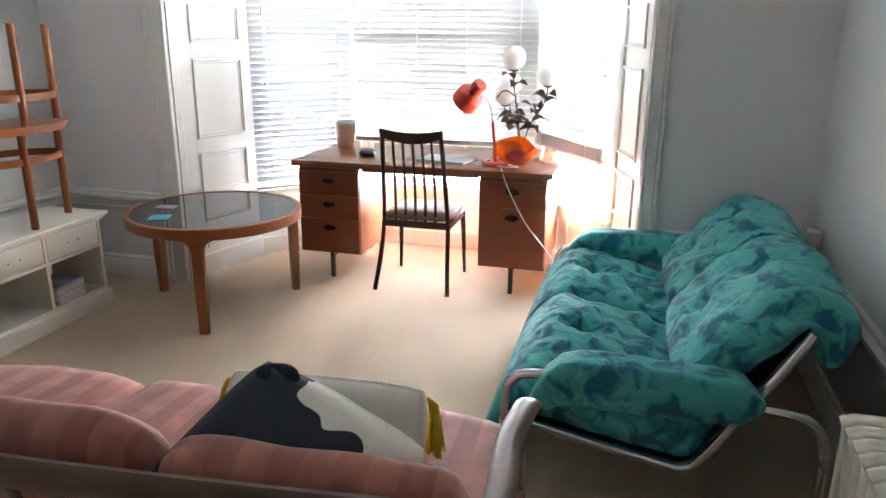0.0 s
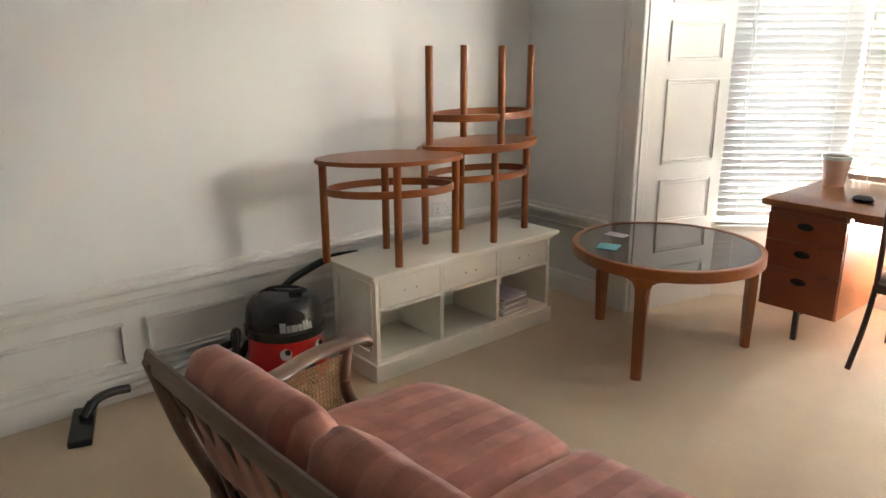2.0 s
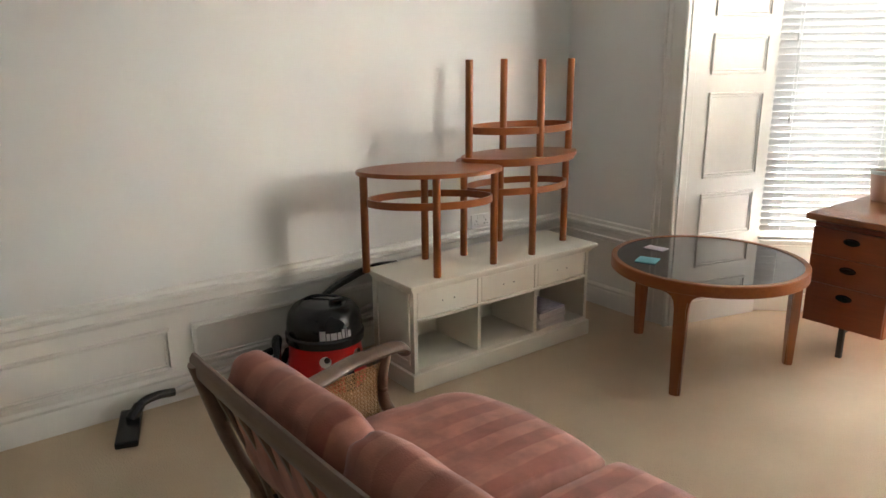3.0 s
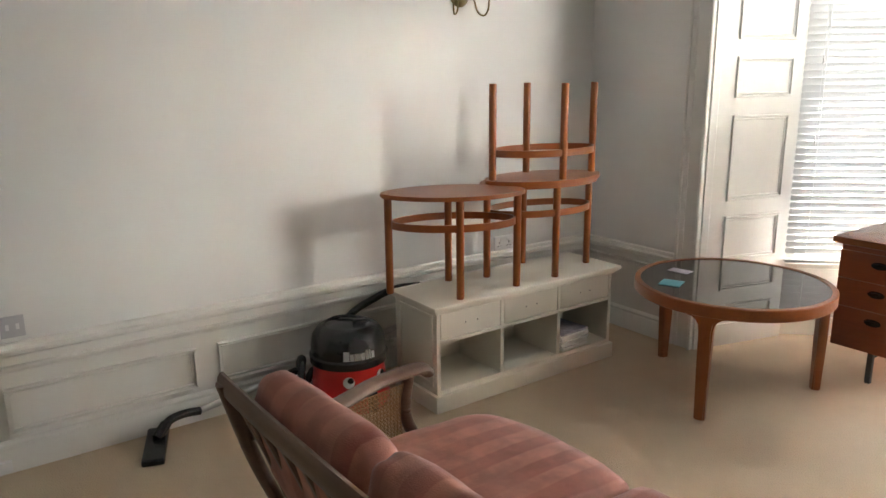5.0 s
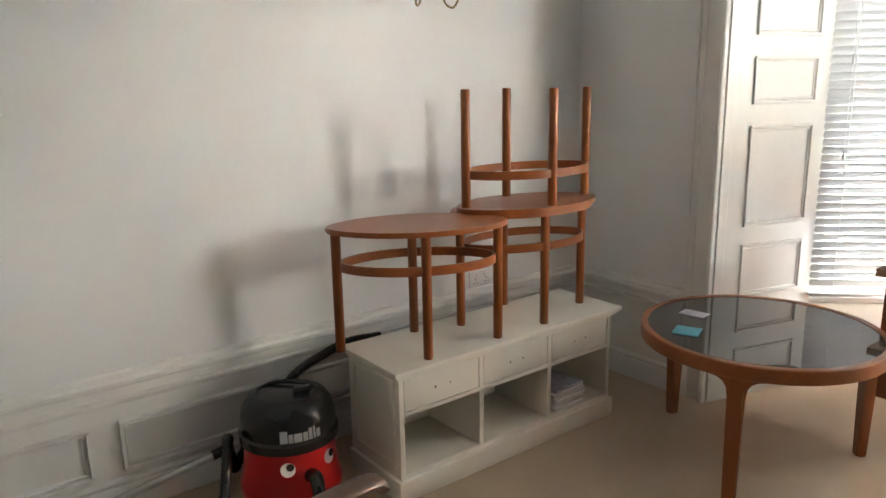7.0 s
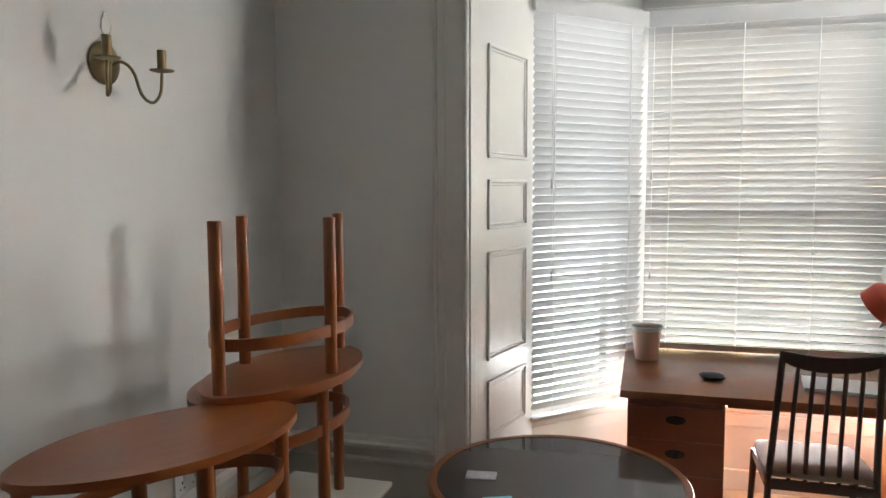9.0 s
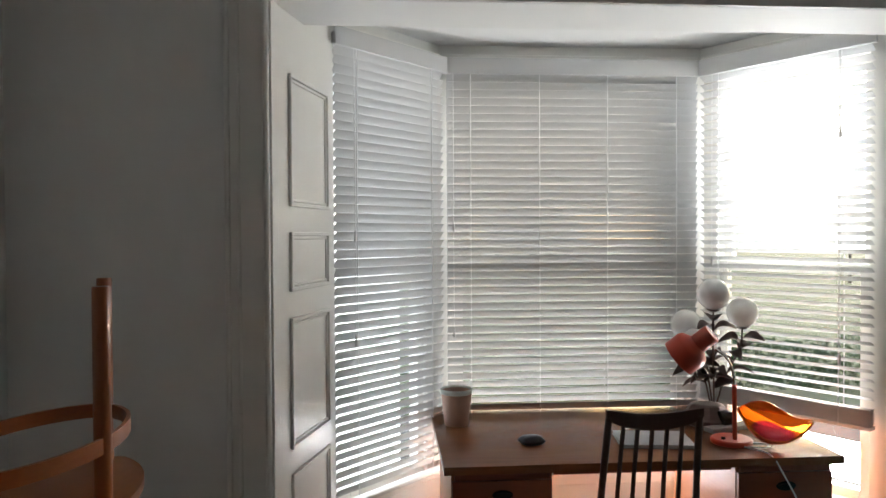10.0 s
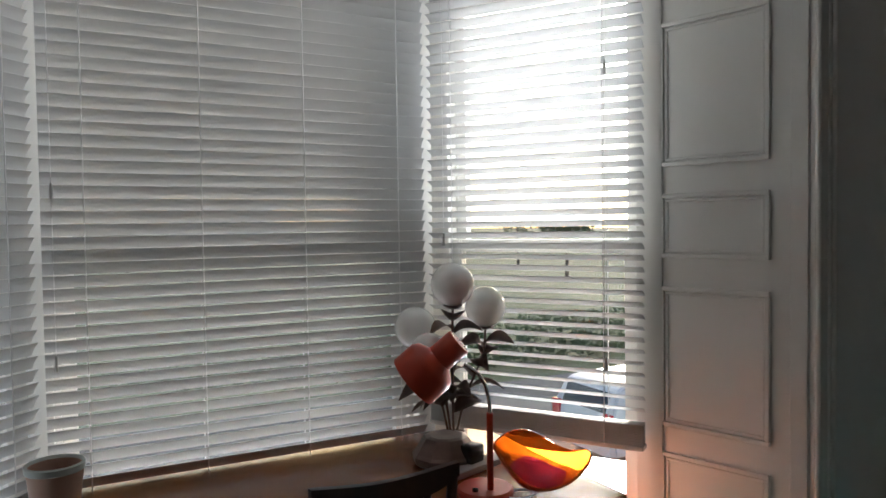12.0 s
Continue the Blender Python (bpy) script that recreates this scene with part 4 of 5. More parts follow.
# ---- pink sofa ----
def pink_sofa():
    th = thing("sofa", pose(-1.18, 1.474, 0, 0, 0, 3.3), "spindle back sofa in dusty pink striped velvet with cane arms", "sofa")
    W = 1.62
    x0 = -W / 2
    zr = lambda x: 0.752 - 0.012 * (1 - (x / 0.85) ** 2)
    pts = [(x, -0.085 - 0.012 * (1 - (x / 0.85) ** 2), zr(x)) for x in [(-0.905 + 1.85 * k / 16) for k in range(17)]]
    part("top_rail", tube(pts, 0.034, 10, flat=0.42), ELM, th)
    for s in (-1, 1):
        back_end = 0.88 if s < 0 else 0.925
        post = smooth_path([(s * 0.865, 0.14, 0.0), (s * 0.865, 0.06, 0.30), (s * back_end, -0.02, 0.52), (s * back_end, -0.09, 0.765)], 6)
        part("back_post", tube(post, 0.021, 10, flat=1.2), ELM, th)
        front = smooth_path([(s * 0.965, 0.62, 0.0), (s * 0.965, 0.62, 0.18), (s * 0.958, 0.595, 0.32), (s * 0.948, 0.545, 0.43), (s * 0.952, 0.545, 0.51), (s * 0.96, 0.565, 0.572)], 6)
        part("front_leg", tube(front, 0.021, 10), ELM, th)
        back_x, mid_x = (0.875, 0.872) if s < 0 else (0.925, 0.950)
        arm = smooth_path([(s * back_x, -0.03, 0.604), (s * mid_x, 0.20, 0.596), (s * 0.945, 0.42, 0.590), (s * 0.963, 0.57, 0.588), (s * 0.972, 0.632, 0.578), (s * 0.975, 0.655, 0.556)], 7)
        part("arm_rail", tube(arm, 0.019, 14, flat=1.75), ELM, th)
        part("seat_side_rail", box(s * 0.91 - 0.03, s * 0.91 + 0.03, 0.05, 0.66, 0.24, 0.31, 0.006), ELM, th)
        bm = bmesh.new()

        def P(u, v):
            x = s * ((0.872 if s < 0 else 0.93) + (0.08 if s < 0 else 0.022) * u)
            return Vector((x, 0.05 + (0.50 - 0.02 * math.sin(math.pi * v)) * u, (0.30 + 0.0 * u) * (1 - v) + (0.575 - 0.02 * u) * v))
        nu, nv = 34, 17
        for i in range(nu + 1):
            tube([P(i / nu, 0), P(i / nu, 1)], 0.0016, 4, bm)
        for j in range(nv + 1):
            tube([P(0, j / nv), P(1, j / nv)], 0.0016, 4, bm)
        for i in range(-nv, nu, 1):
            for sg in (1, -1):
                a = max(0, -i)
                b = min(nv, nu - i)
                if b > a:
                    va, vb = (a / nv, b / nv) if sg > 0 else (1 - a / nv, 1 - b / nv)
                    tube([P((i + a) / nu, va), P((i + b) / nu, vb)], 0.0017, 4, bm)
        ob = part("cane_panel", bm, CANE, th, "woven natural cane arm panel")
        tagged(ob, kind="stuff")
    part("seat_front_rail", box(-0.955, 0.955, 0.60, 0.635, 0.235, 0.30, 0.006), ELM, th)
    part("seat_back_rail", box(-0.83, 0.83, 0.04, 0.075, 0.235, 0.30, 0.006), ELM, th)
    for k in range(17):
        x = -0.77 + 1.54 * k / 16
        pts = smooth_path([(x, 0.055, 0.29), (x, 0.0, 0.50), (x * 1.01, -0.088, 0.735)], 5)
        part("spindle", tube(pts, 0.0085, 8, flat=1.5), ELM, th)
    part("webbing", box(-0.89, 0.89, 0.08, 0.60, 0.285, 0.295), BLACK_LINING, th)
    seams = (-0.93, -0.29, 0.33, 0.955)
    for k in range(3):
        a, b = seams[k], seams[k + 1]
        w = b - a
        cx = (a + b) / 2

        def bulge(c, k=k, w=w):
            c = c.copy()
            f = max(0.0, c.y / 0.33)
            u = c.x / (w / 2)
            if k == 0:
                drop = 0.10 * max(0.0, -u) ** 2.5
            elif k == 2:
                drop = 0.10 * max(0.0, u) ** 2.5
            else:
                drop = 0
            c.y += f * (0.045 - drop)
            return c
        part("seat_cushion", cushion(w, 0.80, 0.15, 16, 5.0, 0.32, 0.008, seed=k * 5.1, bend=bulge, rim=0.45), PINK, th, "pink striped velvet seat cushion", at=pose(cx + 0.02, 0.448, 0.368, -2.5))
    bseams = (-0.83, -0.30, 0.345, 0.93)
    for k in range(3):
        a, b = bseams[k], bseams[k + 1]
        part("back_cushion", stuffed_roll(b - a + 0.012, 0.43, 0.175, seed=20 + k * 4.3), PINK, th, "rounded pink striped velvet back cushion", at=pose((a + b) / 2, 0.048, 0.600 if k < 2 else 0.570, 105, 0, 0) @ pose(0, 0, 0, 0, 180, 0))


pink_sofa()


def basis(origin, xdir, ydir):
    """A pose from its origin and the directions of its x and y."""
    x = Vector(xdir).normalized()
    y = Vector(ydir)
    y = (y - x * y.dot(x)).normalized()
    m = Matrix((x, y, x.cross(y))).transposed().to_4x4()
    m.translation = origin
    return m


def bolster():
    th = thing("bolster_cushion", basis((-0.635, 1.745, 0.640), (1, 0.0, 0.04), (0.05, 0.42, 0.70)), "ivory cushion with yellow tassels lying on the pink sofa", "cushion")
    part("cover", cushion(0.47, 0.30, 0.13, 12, 3.0, 0.6, 0.006, seed=2), CREAMCLOTH, th)
    rnd = random.Random(5)
    for sx in (-1, 1):
        for sy in (1, -1):
            bm = bmesh.new()
            for k in range(26):
                a = rnd.uniform(0, 6.28)
                r = rnd.uniform(0, 0.012)
                p = Vector((sx * 0.230, sy * 0.125, 0.0))
                q = p + Vector((sx * 0.012 + r * math.cos(a), -sy * 0.02 + r * math.sin(a), -0.01))
                e = p + Vector((sx * 0.018 + 2.1 * r * math.cos(a), -sy * rnd.uniform(0.09, 0.12), -0.03 + 2.1 * r * math.sin(a)))
                tube([p, q, e], 0.003, 4, bm)
            part("tassel", bm, YELLOW, th, "mustard yellow wool tassel")


bolster()

NAVYWOOL = mat("navy_wool", (0.012, 0.016, 0.028), 0.95, vary=0.1, bump=0.5)
COW = mat("patched_wool", (0.82, 0.78, 0.67), 0.95, vary=0.03, bump=0.5, bump_scale=200, sheen=0.2)


def patch_nodes():
    """Navy patches with wavy edges on ivory wool."""
    n, l = COW.node_tree.nodes, COW.node_tree.links
    bs = n["Principled BSDF"]
    co = [x for x in n if x.type == "TEX_COORD"][0]
    old = [x for x in n if x.type == "MIX"][0]
    least = None
    for cx, cy, rx, ry in ((-0.135, 0.12, 0.095, 0.11), (-0.05, -0.02, 0.17, 0.16), (0.085, 0.03, 0.068, 0.08), (0.10, -0.13, 0.06, 0.06)):
        sub = n.new("ShaderNodeVectorMath")
        sub.operation = "SUBTRACT"
        sub.inputs[1].default_value = (cx, cy, 0)
        l.new(co.outputs["Object"], sub.inputs[0])
        mul = n.new("ShaderNodeVectorMath")
        mul.operation = "MULTIPLY"
        mul.inputs[1].default_value = (1 / rx, 1 / ry, 0)
        l.new(sub.outputs[0], mul.inputs[0])
        ln = n.new("ShaderNodeVectorMath")
        ln.operation = "LENGTH"
        l.new(mul.outputs[0], ln.inputs[0])
        if least is None:
            least = ln.outputs["Value"]
        else:
            mn = n.new("ShaderNodeMath")
            mn.operation = "SMOOTH_MIN"
            mn.inputs[2].default_value = 0.15
            l.new(least, mn.inputs[0])
            l.new(ln.outputs["Value"], mn.inputs[1])
            least = mn.outputs[0]
    sc = n.new("ShaderNodeTexNoise")
    sc.inputs["Scale"].default_value, sc.inputs["Detail"].default_value = 14.0, 0.6
    l.new(co.outputs["Object"], sc.inputs["Vector"])
    add = n.new("ShaderNodeMath")
    add.operation = "MULTIPLY_ADD"
    add.inputs[1].default_value = 0.55
    l.new(sc.outputs[0], add.inputs[0])
    l.new(least, add.inputs[2])
    th_ = n.new("ShaderNodeMapRange")
    th_.inputs[1].default_value, th_.inputs[2].default_value = 1.24, 1.26
    l.new(add.outputs[0], th_.inputs[0])
    mx = n.new("ShaderNodeMix")
    mx.data_type = "RGBA"
    mx.inputs[6].default_value = (0.012, 0.016, 0.028, 1)
    l.new(th_.outputs[0], mx.inputs[0])
    l.new(old.outputs[2], mx.inputs[7])
    l.new(mx.outputs[2], bs.inputs["Base Color"])


patch_nodes()
COWM = basis((-0.622, 1.565, 0.694), (0.94, -0.27, -0.21), (0.45, 0.80, 0.38))
th = thing("patch_cushion", COWM, "ivory and navy patched wool cushion leaning on the pink sofa", "cushion")
part("cover", cushion(0.43, 0.39, 0.15, 12, 2.6, 0.6, 0.008, seed=8), COW, th)
loop = [(-0.120 + 0.034 * math.cos(a), 0.140 + 0.020 * math.sin(a), 0.048 + 0.008 * math.sin(2 * a)) for a in [2 * math.pi * k / 20 for k in range(20)]]
part("corner_loop", tube(loop, 0.012, 10, closed=True, flat=1.3), NAVYWOOL, th, "thick navy wool loop")

# ---- teal sofa ----
def teal_sofa():
    th = thing("chrome_sofa", pose(0, 0, 0), "two seat chrome tube sofa with tufted teal crushed velvet cushions", "sofa")
    y0, y1 = 2.66, 4.16
    for y, o in ((y0 - 0.02, 1), (y1 - 0.04, -1)):
        seat = smooth_path([(-0.335, y, 0.31), (-0.32, y, 0.265), (-0.22, y, 0.235), (0.10, y, 0.175), (0.19, y, 0.165), (0.245, y, 0.215), (0.36, y, 0.41), (0.47, y, 0.60), (0.50, y, 0.66)], 7)
        part("seat_frame", tube(seat, 0.0155, 12), CHROME, th)
        arm = smooth_path([(-0.36, y, 0.012), (-0.385, y, 0.12), (-0.385, y, 0.30), (-0.36, y, 0.40), (-0.27, y, 0.43), (0.10, y, 0.425), (0.40, y, 0.405), (0.52, y, 0.385), (0.575, y, 0.31), (0.58, y, 0.15), (0.58, y, 0.012)], 7)
        part("arm_frame", tube(arm, 0.0165, 12), CHROME, th)
    for x, z in ((-0.36, 0.015), (0.50, 0.64)):
        part("cross_bar", tube([(x, y0 - 0.02, z), (x, y1 - 0.04, z)], 0.0145, 12), CHROME, th)
    bm = bmesh.new()
    rows = []
    for p in smooth_path([(-0.335, 0, 0.30), (-0.31, 0, 0.262), (-0.22, 0, 0.238), (0.10, 0, 0.180), (0.19, 0, 0.172), (0.238, 0, 0.222), (0.355, 0, 0.415), (0.465, 0, 0.605), (0.50, 0, 0.66)], 5):
        rows.append([bm.verts.new((p.x - 0.006, y, p.z + 0.006)) for y in (y0 - 0.004, y1 - 0.055)])
    for p, q in zip(rows, rows[1:]):
        bm.faces.new([p[0], p[1], q[1], q[0]])
    bmesh.ops.solidify(bm, geom=bm.faces[:], thickness=0.004)
    part("sling", bm, NAVY, th, "dark navy canvas sling")
    mid = (y0 + y1) / 2
    for a, b in ((y0 + 0.02, mid), (mid, y1 - 0.06)):
        w = b - a

        def drape(c):
            c = c.copy()
            f = max(0.0, (-c.x - 0.16) / 0.20)
            c.z -= 0.13 * f ** 1.8
            c.x += 0.05 * f ** 2
            return c
        tuft = ((-0.10, 0.0, 0.09, 0.055), (0.15, w * 0.22, 0.07, 0.05), (0.15, -w * 0.22, 0.07, 0.05))
        part("seat_cushion", cushion(0.84, w + 0.03, 0.29, 26, 2.6, 0.7, 0.026, rim=0.42, seed=a * 7, tuft=tuft, bend=drape, freq=13), TEAL, th, "tufted teal crushed velvet seat cushion", at=pose(-0.10, (a + b) / 2, 0.296, 0, 13, 0))

        def fold(c):
            x, y, z = c
            R, x0, z0 = 0.075, 0.07, 0.19
            z = z * (0.88 if z > 0 else 0.62)
            if x > x0:
                a = min(x - x0, z0) / R
                over = max(0.0, x - x0 - z0)
                x, z = x0 + (R + z) * math.sin(a) + over * math.cos(a), -R + (R + z) * math.cos(a) - over * math.sin(a)
            return Vector((x, y, z))
        tuft = ((0.08, 0.0, 0.075, 0.06), (-0.14, 0.0, 0.05, 0.06))
        part("back_cushion", cushion(0.68, w + 0.03, 0.27, 26, 2.2, 0.85, 0.026, rim=0.32, ey=3.0, seed=a * 9 + 3, tuft=tuft, bend=fold, freq=13), TEAL, th, "tufted teal crushed velvet back cushion", at=pose(0.395, (a + b) / 2, 0.612, 0, -45, 0))
    for y in (y0 - 0.03, y1 - 0.03):
        def roll(c):
            c = c.copy()
            f = max(0.0, (-c.x - 0.22) / 0.12)
            c.z -= 0.11 * f ** 1.6
            return c
        part("arm_cushion", cushion(0.72 if y < 3 else 0.80, 0.15, 0.15, 12, 6.0, 0.15, 0.007, rim=0.3, seed=y, bend=roll), TEAL, th, "sausage shaped teal velvet arm cushion", at=pose(0.035 if y < 3 else -0.005, y, 0.437 if y < 3 else 0.455, 0, 0.5, 0))


NAVY = mat("navy_canvas", (0.008, 0.014, 0.05), 0.8)
teal_sofa()

# ---- vacuum cleaner ----
def vacuum():
    th = thing("vacuum_cleaner", pose(-3.17, 2.285, 0, 0, 0, -9) @ Matrix.Scale(1.06, 4), "red and black tub vacuum cleaner parked beside the panelled wall", "vacuum cleaner")
    part("tub", lathe([(0, 0.02), (0.165, 0.02), (0.178, 0.035), (0.180, 0.07), (0.170, 0.09), (0.158, 0.20), (0.160, 0.235), (0, 0.235)], 56), RED, th, "glossy red plastic tub")
    part("collar", lathe([(0.160, 0.225), (0.172, 0.228), (0.174, 0.26), (0.166, 0.268), (0.0, 0.268), (0, 0.236), (0.160, 0.236)], 56), BLACK, th)
    part("lid", lathe([(0.166, 0.268), (0.166, 0.30), (0.158, 0.345), (0.135, 0.378), (0.105, 0.392), (0.10, 0.388), (0.06, 0.398), (0.0, 0.40), (0.0, 0.268)], 56), BLACK, th, "domed black motor lid")
    part("lid_knob", box(-0.012, 0.012, -0.03, 0.03, 0.395, 0.418, 0.006), BLACK, th, at=pose(0.05, 0.04, 0))
    part("handle", tube(smooth_path([(-0.10, -0.08, 0.375), (-0.06, -0.02, 0.405), (0.0, 0.06, 0.407), (0.02, 0.11, 0.375)], 6), 0.007, 8), BLACK, th)
    # plain bar where the maker's name is printed
    for k, (a0, a1, lo, hi) in enumerate(((-0.46, -0.31, 0.0, 1.0), (-0.29, -0.20, 0.0, 0.72), (-0.18, -0.02, 0.0, 0.72), (0.0, 0.10, 0.0, 0.72), (0.12, 0.20, 0.0, 0.95), (0.22, 0.27, 0.0, 1.0), (0.29, 0.38, 0.0, 0.72))):
        bm = bmesh.new()
        rows = [[bm.verts.new(((0.1705 - 0.004 * v) * math.cos(a), (0.1705 - 0.004 * v) * math.sin(a), 0.274 + 0.042 * v)) for v in (lo, hi)] for a in (a0, (a0 + a1) / 2, a1)]
        for p, q in zip(rows, rows[1:]):
            bm.faces.new([p[0], q[0], q[1], p[1]])
        bmesh.ops.solidify(bm, geom=bm.faces[:], thickness=-0.004)
        part("letter_block", bm, WHITE, th, "plain white block where a letter was")
    for a, r in ((-20, 0.02), (38, 0.02)):
        mm = pose(0, 0, 0, 0, 0, a) @ pose(0.158, 0, 0.172, 0, 86, 0)
        part("white_disc", lathe([(0, 0), (0.0255, 0), (0.0245, 0.006), (0, 0.007)], 28, m=mm), WHITE, th)
        part("black_disc", lathe([(0, 0.0), (0.0135, 0.0), (0.0125, 0.0022), (0, 0.0025)], 24, m=mm @ pose(-0.010, 0.008, 0.0068)), BLACK, th)
    part("inlet", tube(smooth_path([(0.15, 0.02, 0.135), (0.20, 0.025, 0.145), (0.24, 0.02, 0.12), (0.255, 0.015, 0.07)], 7), (0.026, 0.021), 16), BLACK, th, "ribbed black hose inlet")
    for a in (50, 130, 230, 310):
        mm = pose(0, 0, 0, 0, 0, a)
        part("castor", lathe([(0, -0.012), (0.026, -0.012), (0.028, 0), (0.026, 0.012), (0, 0.012)], 16, m=mm @ pose(0.145, 0, 0.028, 90, 0, 0)), BLACK, th)


def ribbed(points, r):
    own = bmesh.new()
    pts = smooth_path(points, 16)
    rings = []
    for i, p in enumerate(pts):
        a, b = pts[max(0, i - 1)], pts[min(len(pts) - 1, i + 1)]
        d = (b - a).normalized()
        side = d.cross(Vector((0.1, 0.2, 1))).normalized()
        top = side.cross(d)
        rad = r * (1.0 if i % 2 else 0.86)
        rings.append([own.verts.new(p + rad * (math.cos(2 * math.pi * k / 12) * side + math.sin(2 * math.pi * k / 12) * top)) for k in range(12)])
    for a, b in zip(rings, rings[1:]):
        for k in range(12):
            own.faces.new([a[k], a[(k + 1) % 12], b[(k + 1) % 12], b[k]])
    own.faces.new(rings[0]), own.faces.new(rings[-1])
    return own


vacuum()
th = thing("vacuum_hose", pose(0, 0, 0), "ribbed black vacuum hose looping from the tub to behind the cabinet", "hose")
part("hose_upper", ribbed([(-3.38, 2.14, 0.05), (-3.385, 2.26, 0.22), (-3.37, 2.41, 0.375), (-3.36, 2.54, 0.435), (-3.34, 2.66, 0.472), (-3.32, 2.80, 0.47)], 0.020), BLACK, th)
part("hose_lower", ribbed([(-2.93, 2.19, 0.06), (-2.95, 2.05, 0.025), (-3.05, 1.98, 0.06), (-3.14, 2.02, 0.17), (-3.20, 2.06, 0.27), (-3.32, 2.10, 0.20), (-3.38, 2.14, 0.05)], 0.020), BLACK, th)
th = thing("vacuum_wand", pose(0, 0, 0), "steel vacuum wand and black floor head lying by the wall", "vacuum wand")
hp = pose(-3.275, 1.405, 0, 0, 0, 71)
part("floor_head", box(-0.045, 0.045, -0.15, 0.15, 0.004, 0.034, 0.010, seg=3), BLACK, th, at=hp)
part("swivel", tube([(-3.31, 1.42, 0.035), (-3.34, 1.47, 0.075)], 0.024, 14), BLACK, th)
part("elbow", tube(smooth_path([(-3.33, 1.44, 0.05), (-3.345, 1.49, 0.085), (-3.37, 1.56, 0.085), (-3.385, 1.63, 0.072)], 7), 0.019, 14), BLACK, th)
part("steel_tube", tube([(-3.385, 1.61, 0.070), (-3.39, 2.08, 0.136)], 0.015, 16), GREYTUBE, th)
part("joint", tube([(-3.39, 2.06, 0.133), (-3.39, 2.11, 0.141)], 0.019, 14), BLACK, th)
part("grip_tube", tube([(-3.39, 2.10, 0.14), (-3.39, 2.45, 0.20), (-3.39, 2.70, 0.245)], 0.016, 14), GREYTUBE, th)

# ---- wall fittings ----
def sconce():
    th = thing("wall_sconce", pose(XL + 0.003, 3.165, 1.945), "aged brass twin arm wall light with candle holders", "wall light")
    part("back_plate", lathe([(0, 0), (0.060, 0), (0.062, 0.004), (0.052, 0.010), (0.045, 0.018), (0.02, 0.026), (0, 0.028)], 36, m=pose(0, 0, 0, 0, 90, 0)), BRASS, th)
    for s in (-1, 1):
        pts = smooth_path([(0.02, 0, -0.01), (0.045, s * 0.02, 0.005), (0.062, s * 0.048, -0.02), (0.075, s * 0.066, -0.085), (0.09, s * 0.095, -0.105), (0.105, s * 0.112, -0.075), (0.11, s * 0.115, -0.015)], 8)
        part("arm", tube(pts, 0.0045, 10), BRASS, th)
        part("drip_pan", lathe([(0, 0), (0.012, 0.0), (0.034, 0.005), (0.036, 0.008), (0.012, 0.004), (0, 0.004)], 24, m=pose(0.11, s * 0.115, -0.015)), BRASS, th)
        part("candle_holder", lathe([(0, 0), (0.013, 0), (0.013, 0.062), (0, 0.062)], 20, m=pose(0.11, s * 0.115, -0.011)), BRASS, th)
    part("bulb", lathe([(0, 0), (0.008, 0), (0.014, 0.018), (0.011, 0.04), (0.003, 0.062), (0, 0.063)], 18, m=pose(0.11, -0.115, 0.052)), glass("clear_bulb"), th)


sconce()
th = thing("double_socket", pose(XL + 0.001, 3.485, 0.575), "white double power socket on the wall", "socket")
part("plate", box(0, 0.009, -0.073, 0.073, -0.043, 0.043, 0.003), WHITE, th)
for y in (-0.036, 0.036):
    part("switch", box(0.009, 0.013, y - 0.006 + (0.012 if y < 0 else -0.012), y + 0.006 + (0.012 if y < 0 else -0.012), 0.014, 0.032, 0.001), WHITE, th)
    for dy, dz, w, h in ((0, 0.004, 0.002, 0.005), (-0.011, -0.016, 0.004, 0.0018), (0.011, -0.016, 0.004, 0.0018)):
        part("pin_hole", box(0.0088, 0.0095, y + dy - w, y + dy + w, dz - h, dz + h), BLACK, th)
th = thing("light_switch", pose(XL + 0.001, 0.965, 0.60), "greyish white switch plate on the wall", "switch")
part("plate", box(0, 0.012, -0.043, 0.043, -0.043, 0.043, 0.003), mat("aged_white_plastic", (0.55, 0.55, 0.57), 0.4, vary=0.03), th)
for y in (-0.018, 0.018):
    part("rocker", box(0.009, 0.013, y - 0.006, y + 0.006, -0.012, 0.012, 0.001), WHITE, th)

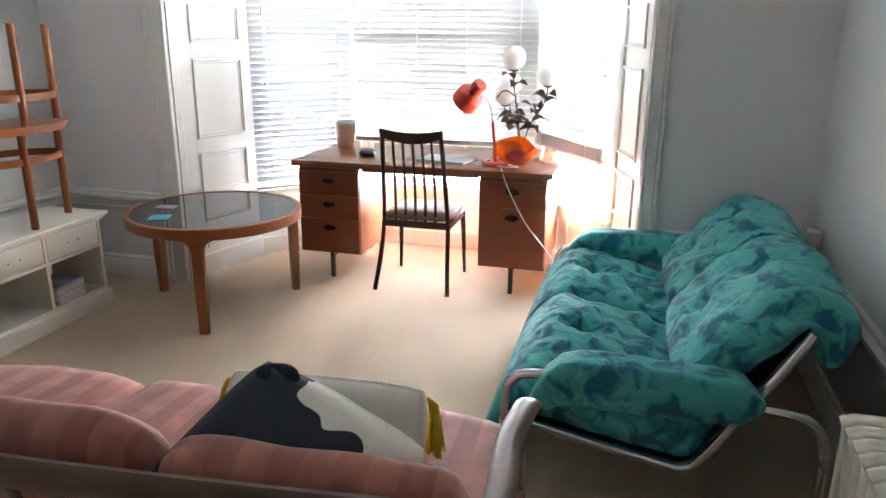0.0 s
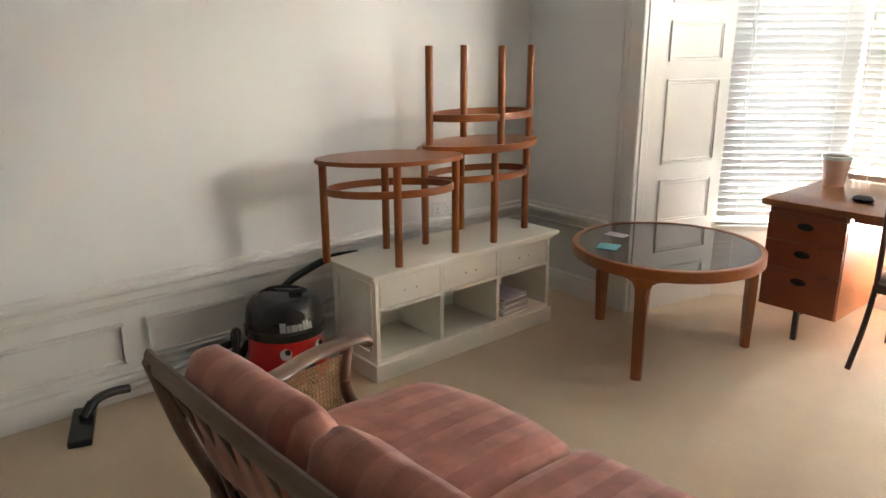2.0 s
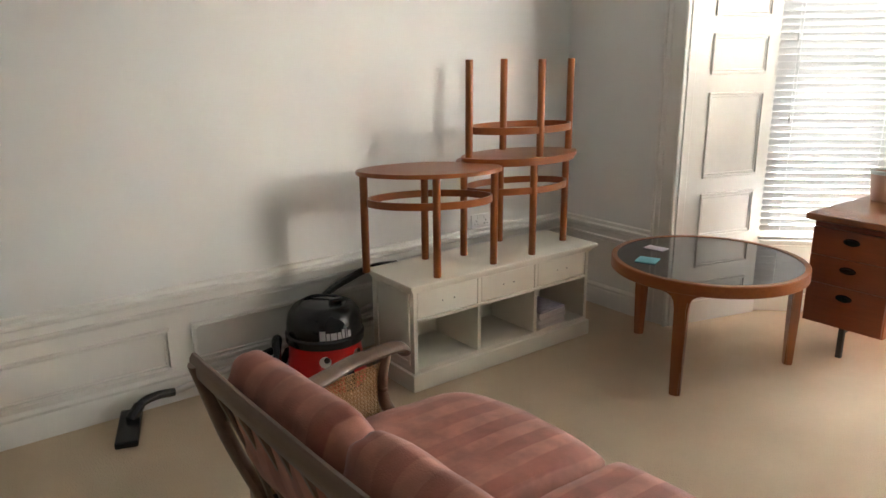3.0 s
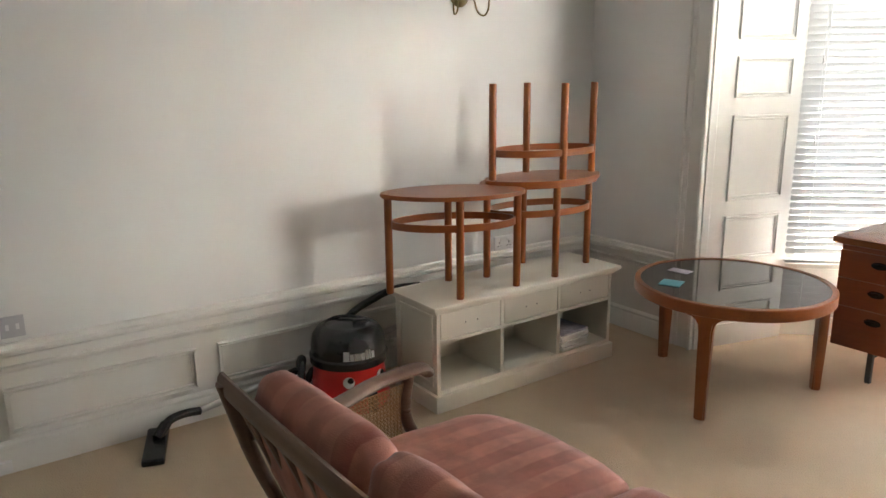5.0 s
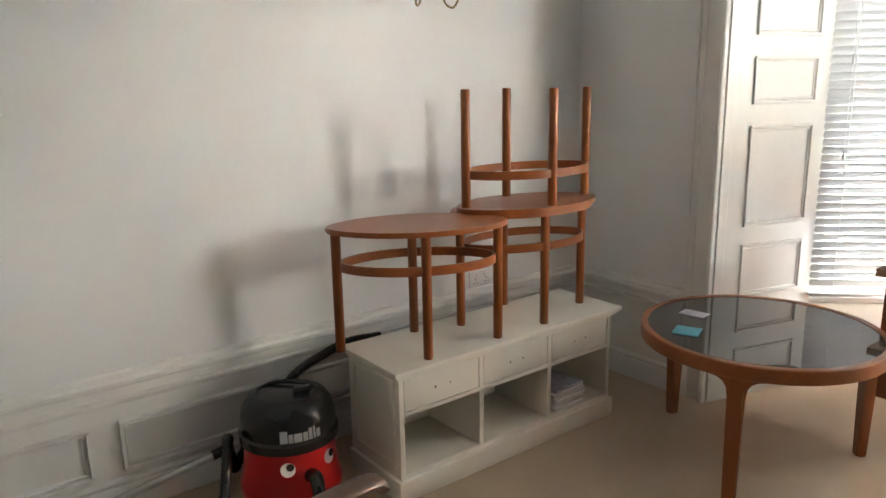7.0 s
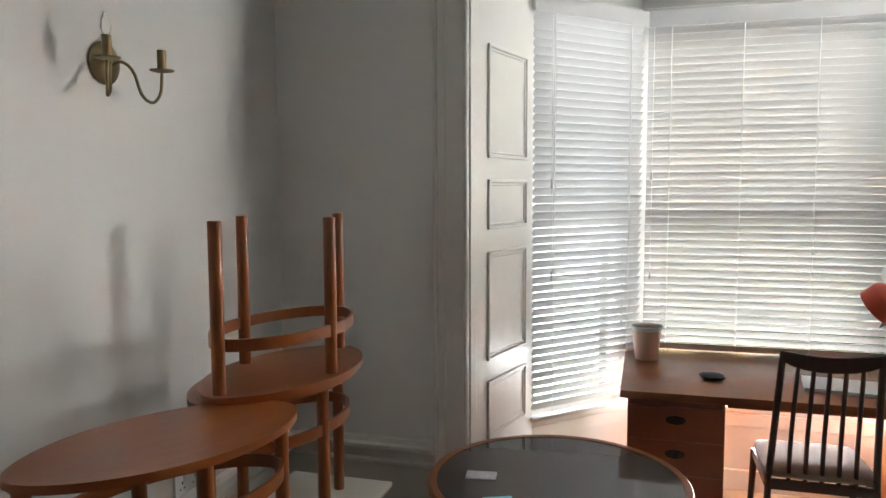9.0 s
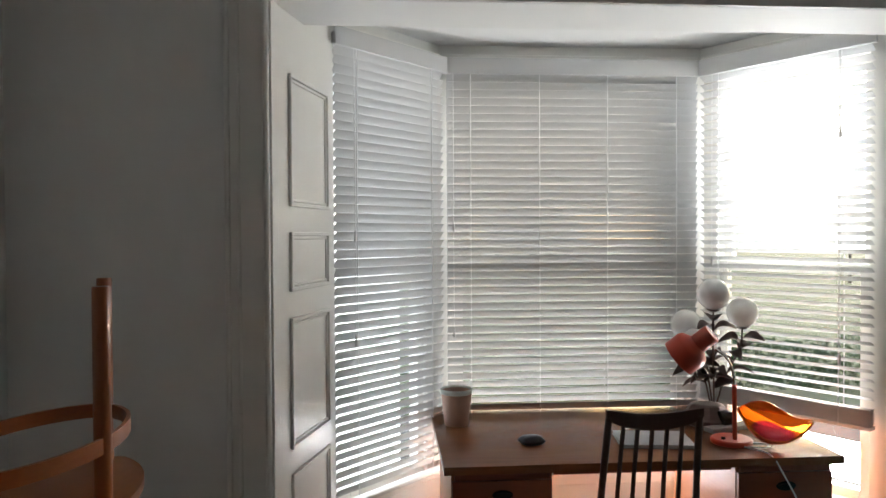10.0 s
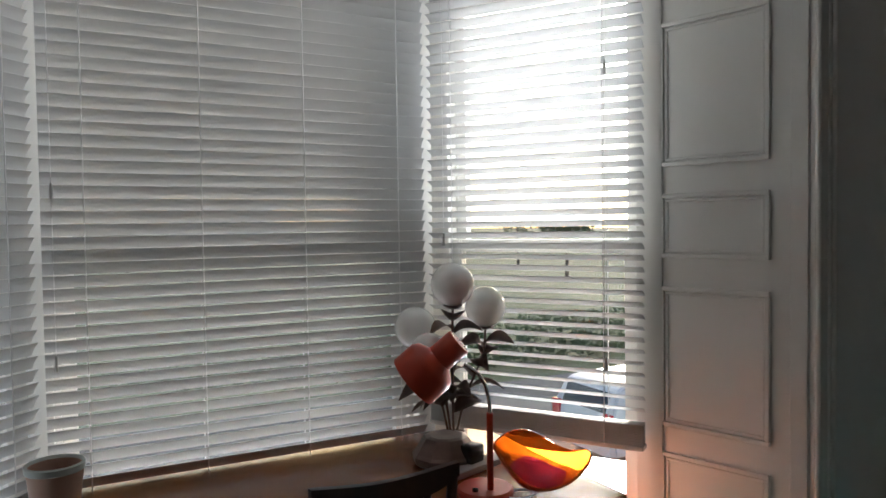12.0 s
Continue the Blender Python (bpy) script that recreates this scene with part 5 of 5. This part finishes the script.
# ---- radiator ----
th = thing("radiator", pose(0.60, 0, 0), "cream painted cast iron column radiator against the wall", "radiator")
for k in range(20):
    y = 2.36 - k * 0.06
    bm = bmesh.new()
    for x in (-0.055, 0.0, 0.055):
        tube(smooth_path([(x, y, 0.10), (x, y, 0.14), (x, y, 0.48), (x, y, 0.52)], 3), 0.022, 10, bm, flat=0.9)
    for z in (0.09, 0.53):
        tube([(-0.075, y, z), (-0.05, y, z + (0.012 if z > 0.3 else -0.012)), (0.05, y, z + (0.012 if z > 0.3 else -0.012)), (0.075, y, z)], 0.024, 10, bm)
    part("column", bm, CREAM, th)
for z in (0.09, 0.53):
    part("header", tube([(0, 2.39, z), (0, 1.19, z)], 0.018, 10), CREAM, th)
for y in (2.36, 1.22):
    part("foot", box(-0.06, 0.06, y - 0.02, y + 0.02, 0, 0.07, 0.006), CREAM, th)
for y in (2.38, 1.20):
    part("wall_bracket", box(0.06, 0.199, y - 0.01, y + 0.01, 0.30, 0.33), CREAM, th)

th = thing("cable_outlet", pose(XL + 0.028, 0.86, 0.035), "small white cable outlet box on the skirting", "outlet")
part("box", box(0, 0.022, -0.03, 0.03, -0.02, 0.025, 0.004), WHITE, th)

# ---- small clutter on the desk and a socket by the sofa ----
th = thing("power_adapter", pose(-0.735, 4.865, DZ + 0.0225, 0, 0, 20), "square black power adapter on the tray beside the lamp base", "adapter")
part("case", box(-0.032, 0.032, -0.024, 0.024, 0, 0.058, 0.006), BLACK, th)
part("cable_grommet", tube([(0.032, 0, 0.02), (0.050, 0.004, 0.018)], 0.005, 8), BLACK, th)
coil = []
for k in range(46):
    a = 2 * math.pi * k / 17
    coil.append((-0.735 + (0.050 + 0.010 * math.sin(a * 0.37)) * math.cos(a), 4.585 + 0.034 * math.sin(a) + 0.010 * math.sin(a * 0.23), DZ + 0.003 + 0.0021 * k / 17))
tagged(part("coiled_cable", tube(coil, 0.0017, 6), WHITE), "thin white cable coiled loosely on the desk top", "cable")
th = thing("wall_socket", pose(XR - 0.001, 4.0, 0.605, 0, 0, 180), "cream wall socket with a white plug pushed in, above the dado", "socket")
part("plate", box(0, 0.010, -0.074, 0.074, -0.044, 0.044, 0.003), CREAM, th)
part("plug", box(0.0105, 0.050, -0.058, -0.012, -0.028, 0.024, 0.008), WHITE, th)
part("adapter", box(0.0105, 0.062, 0.010, 0.066, -0.034, 0.036, 0.008), CREAM, th)
part("plug_cable", tube(smooth_path([(0.045, -0.035, -0.028), (0.052, -0.036, -0.08), (0.060, -0.03, -0.20), (0.056, -0.02, -0.45)], 6), 0.003, 8), WHITE, th)
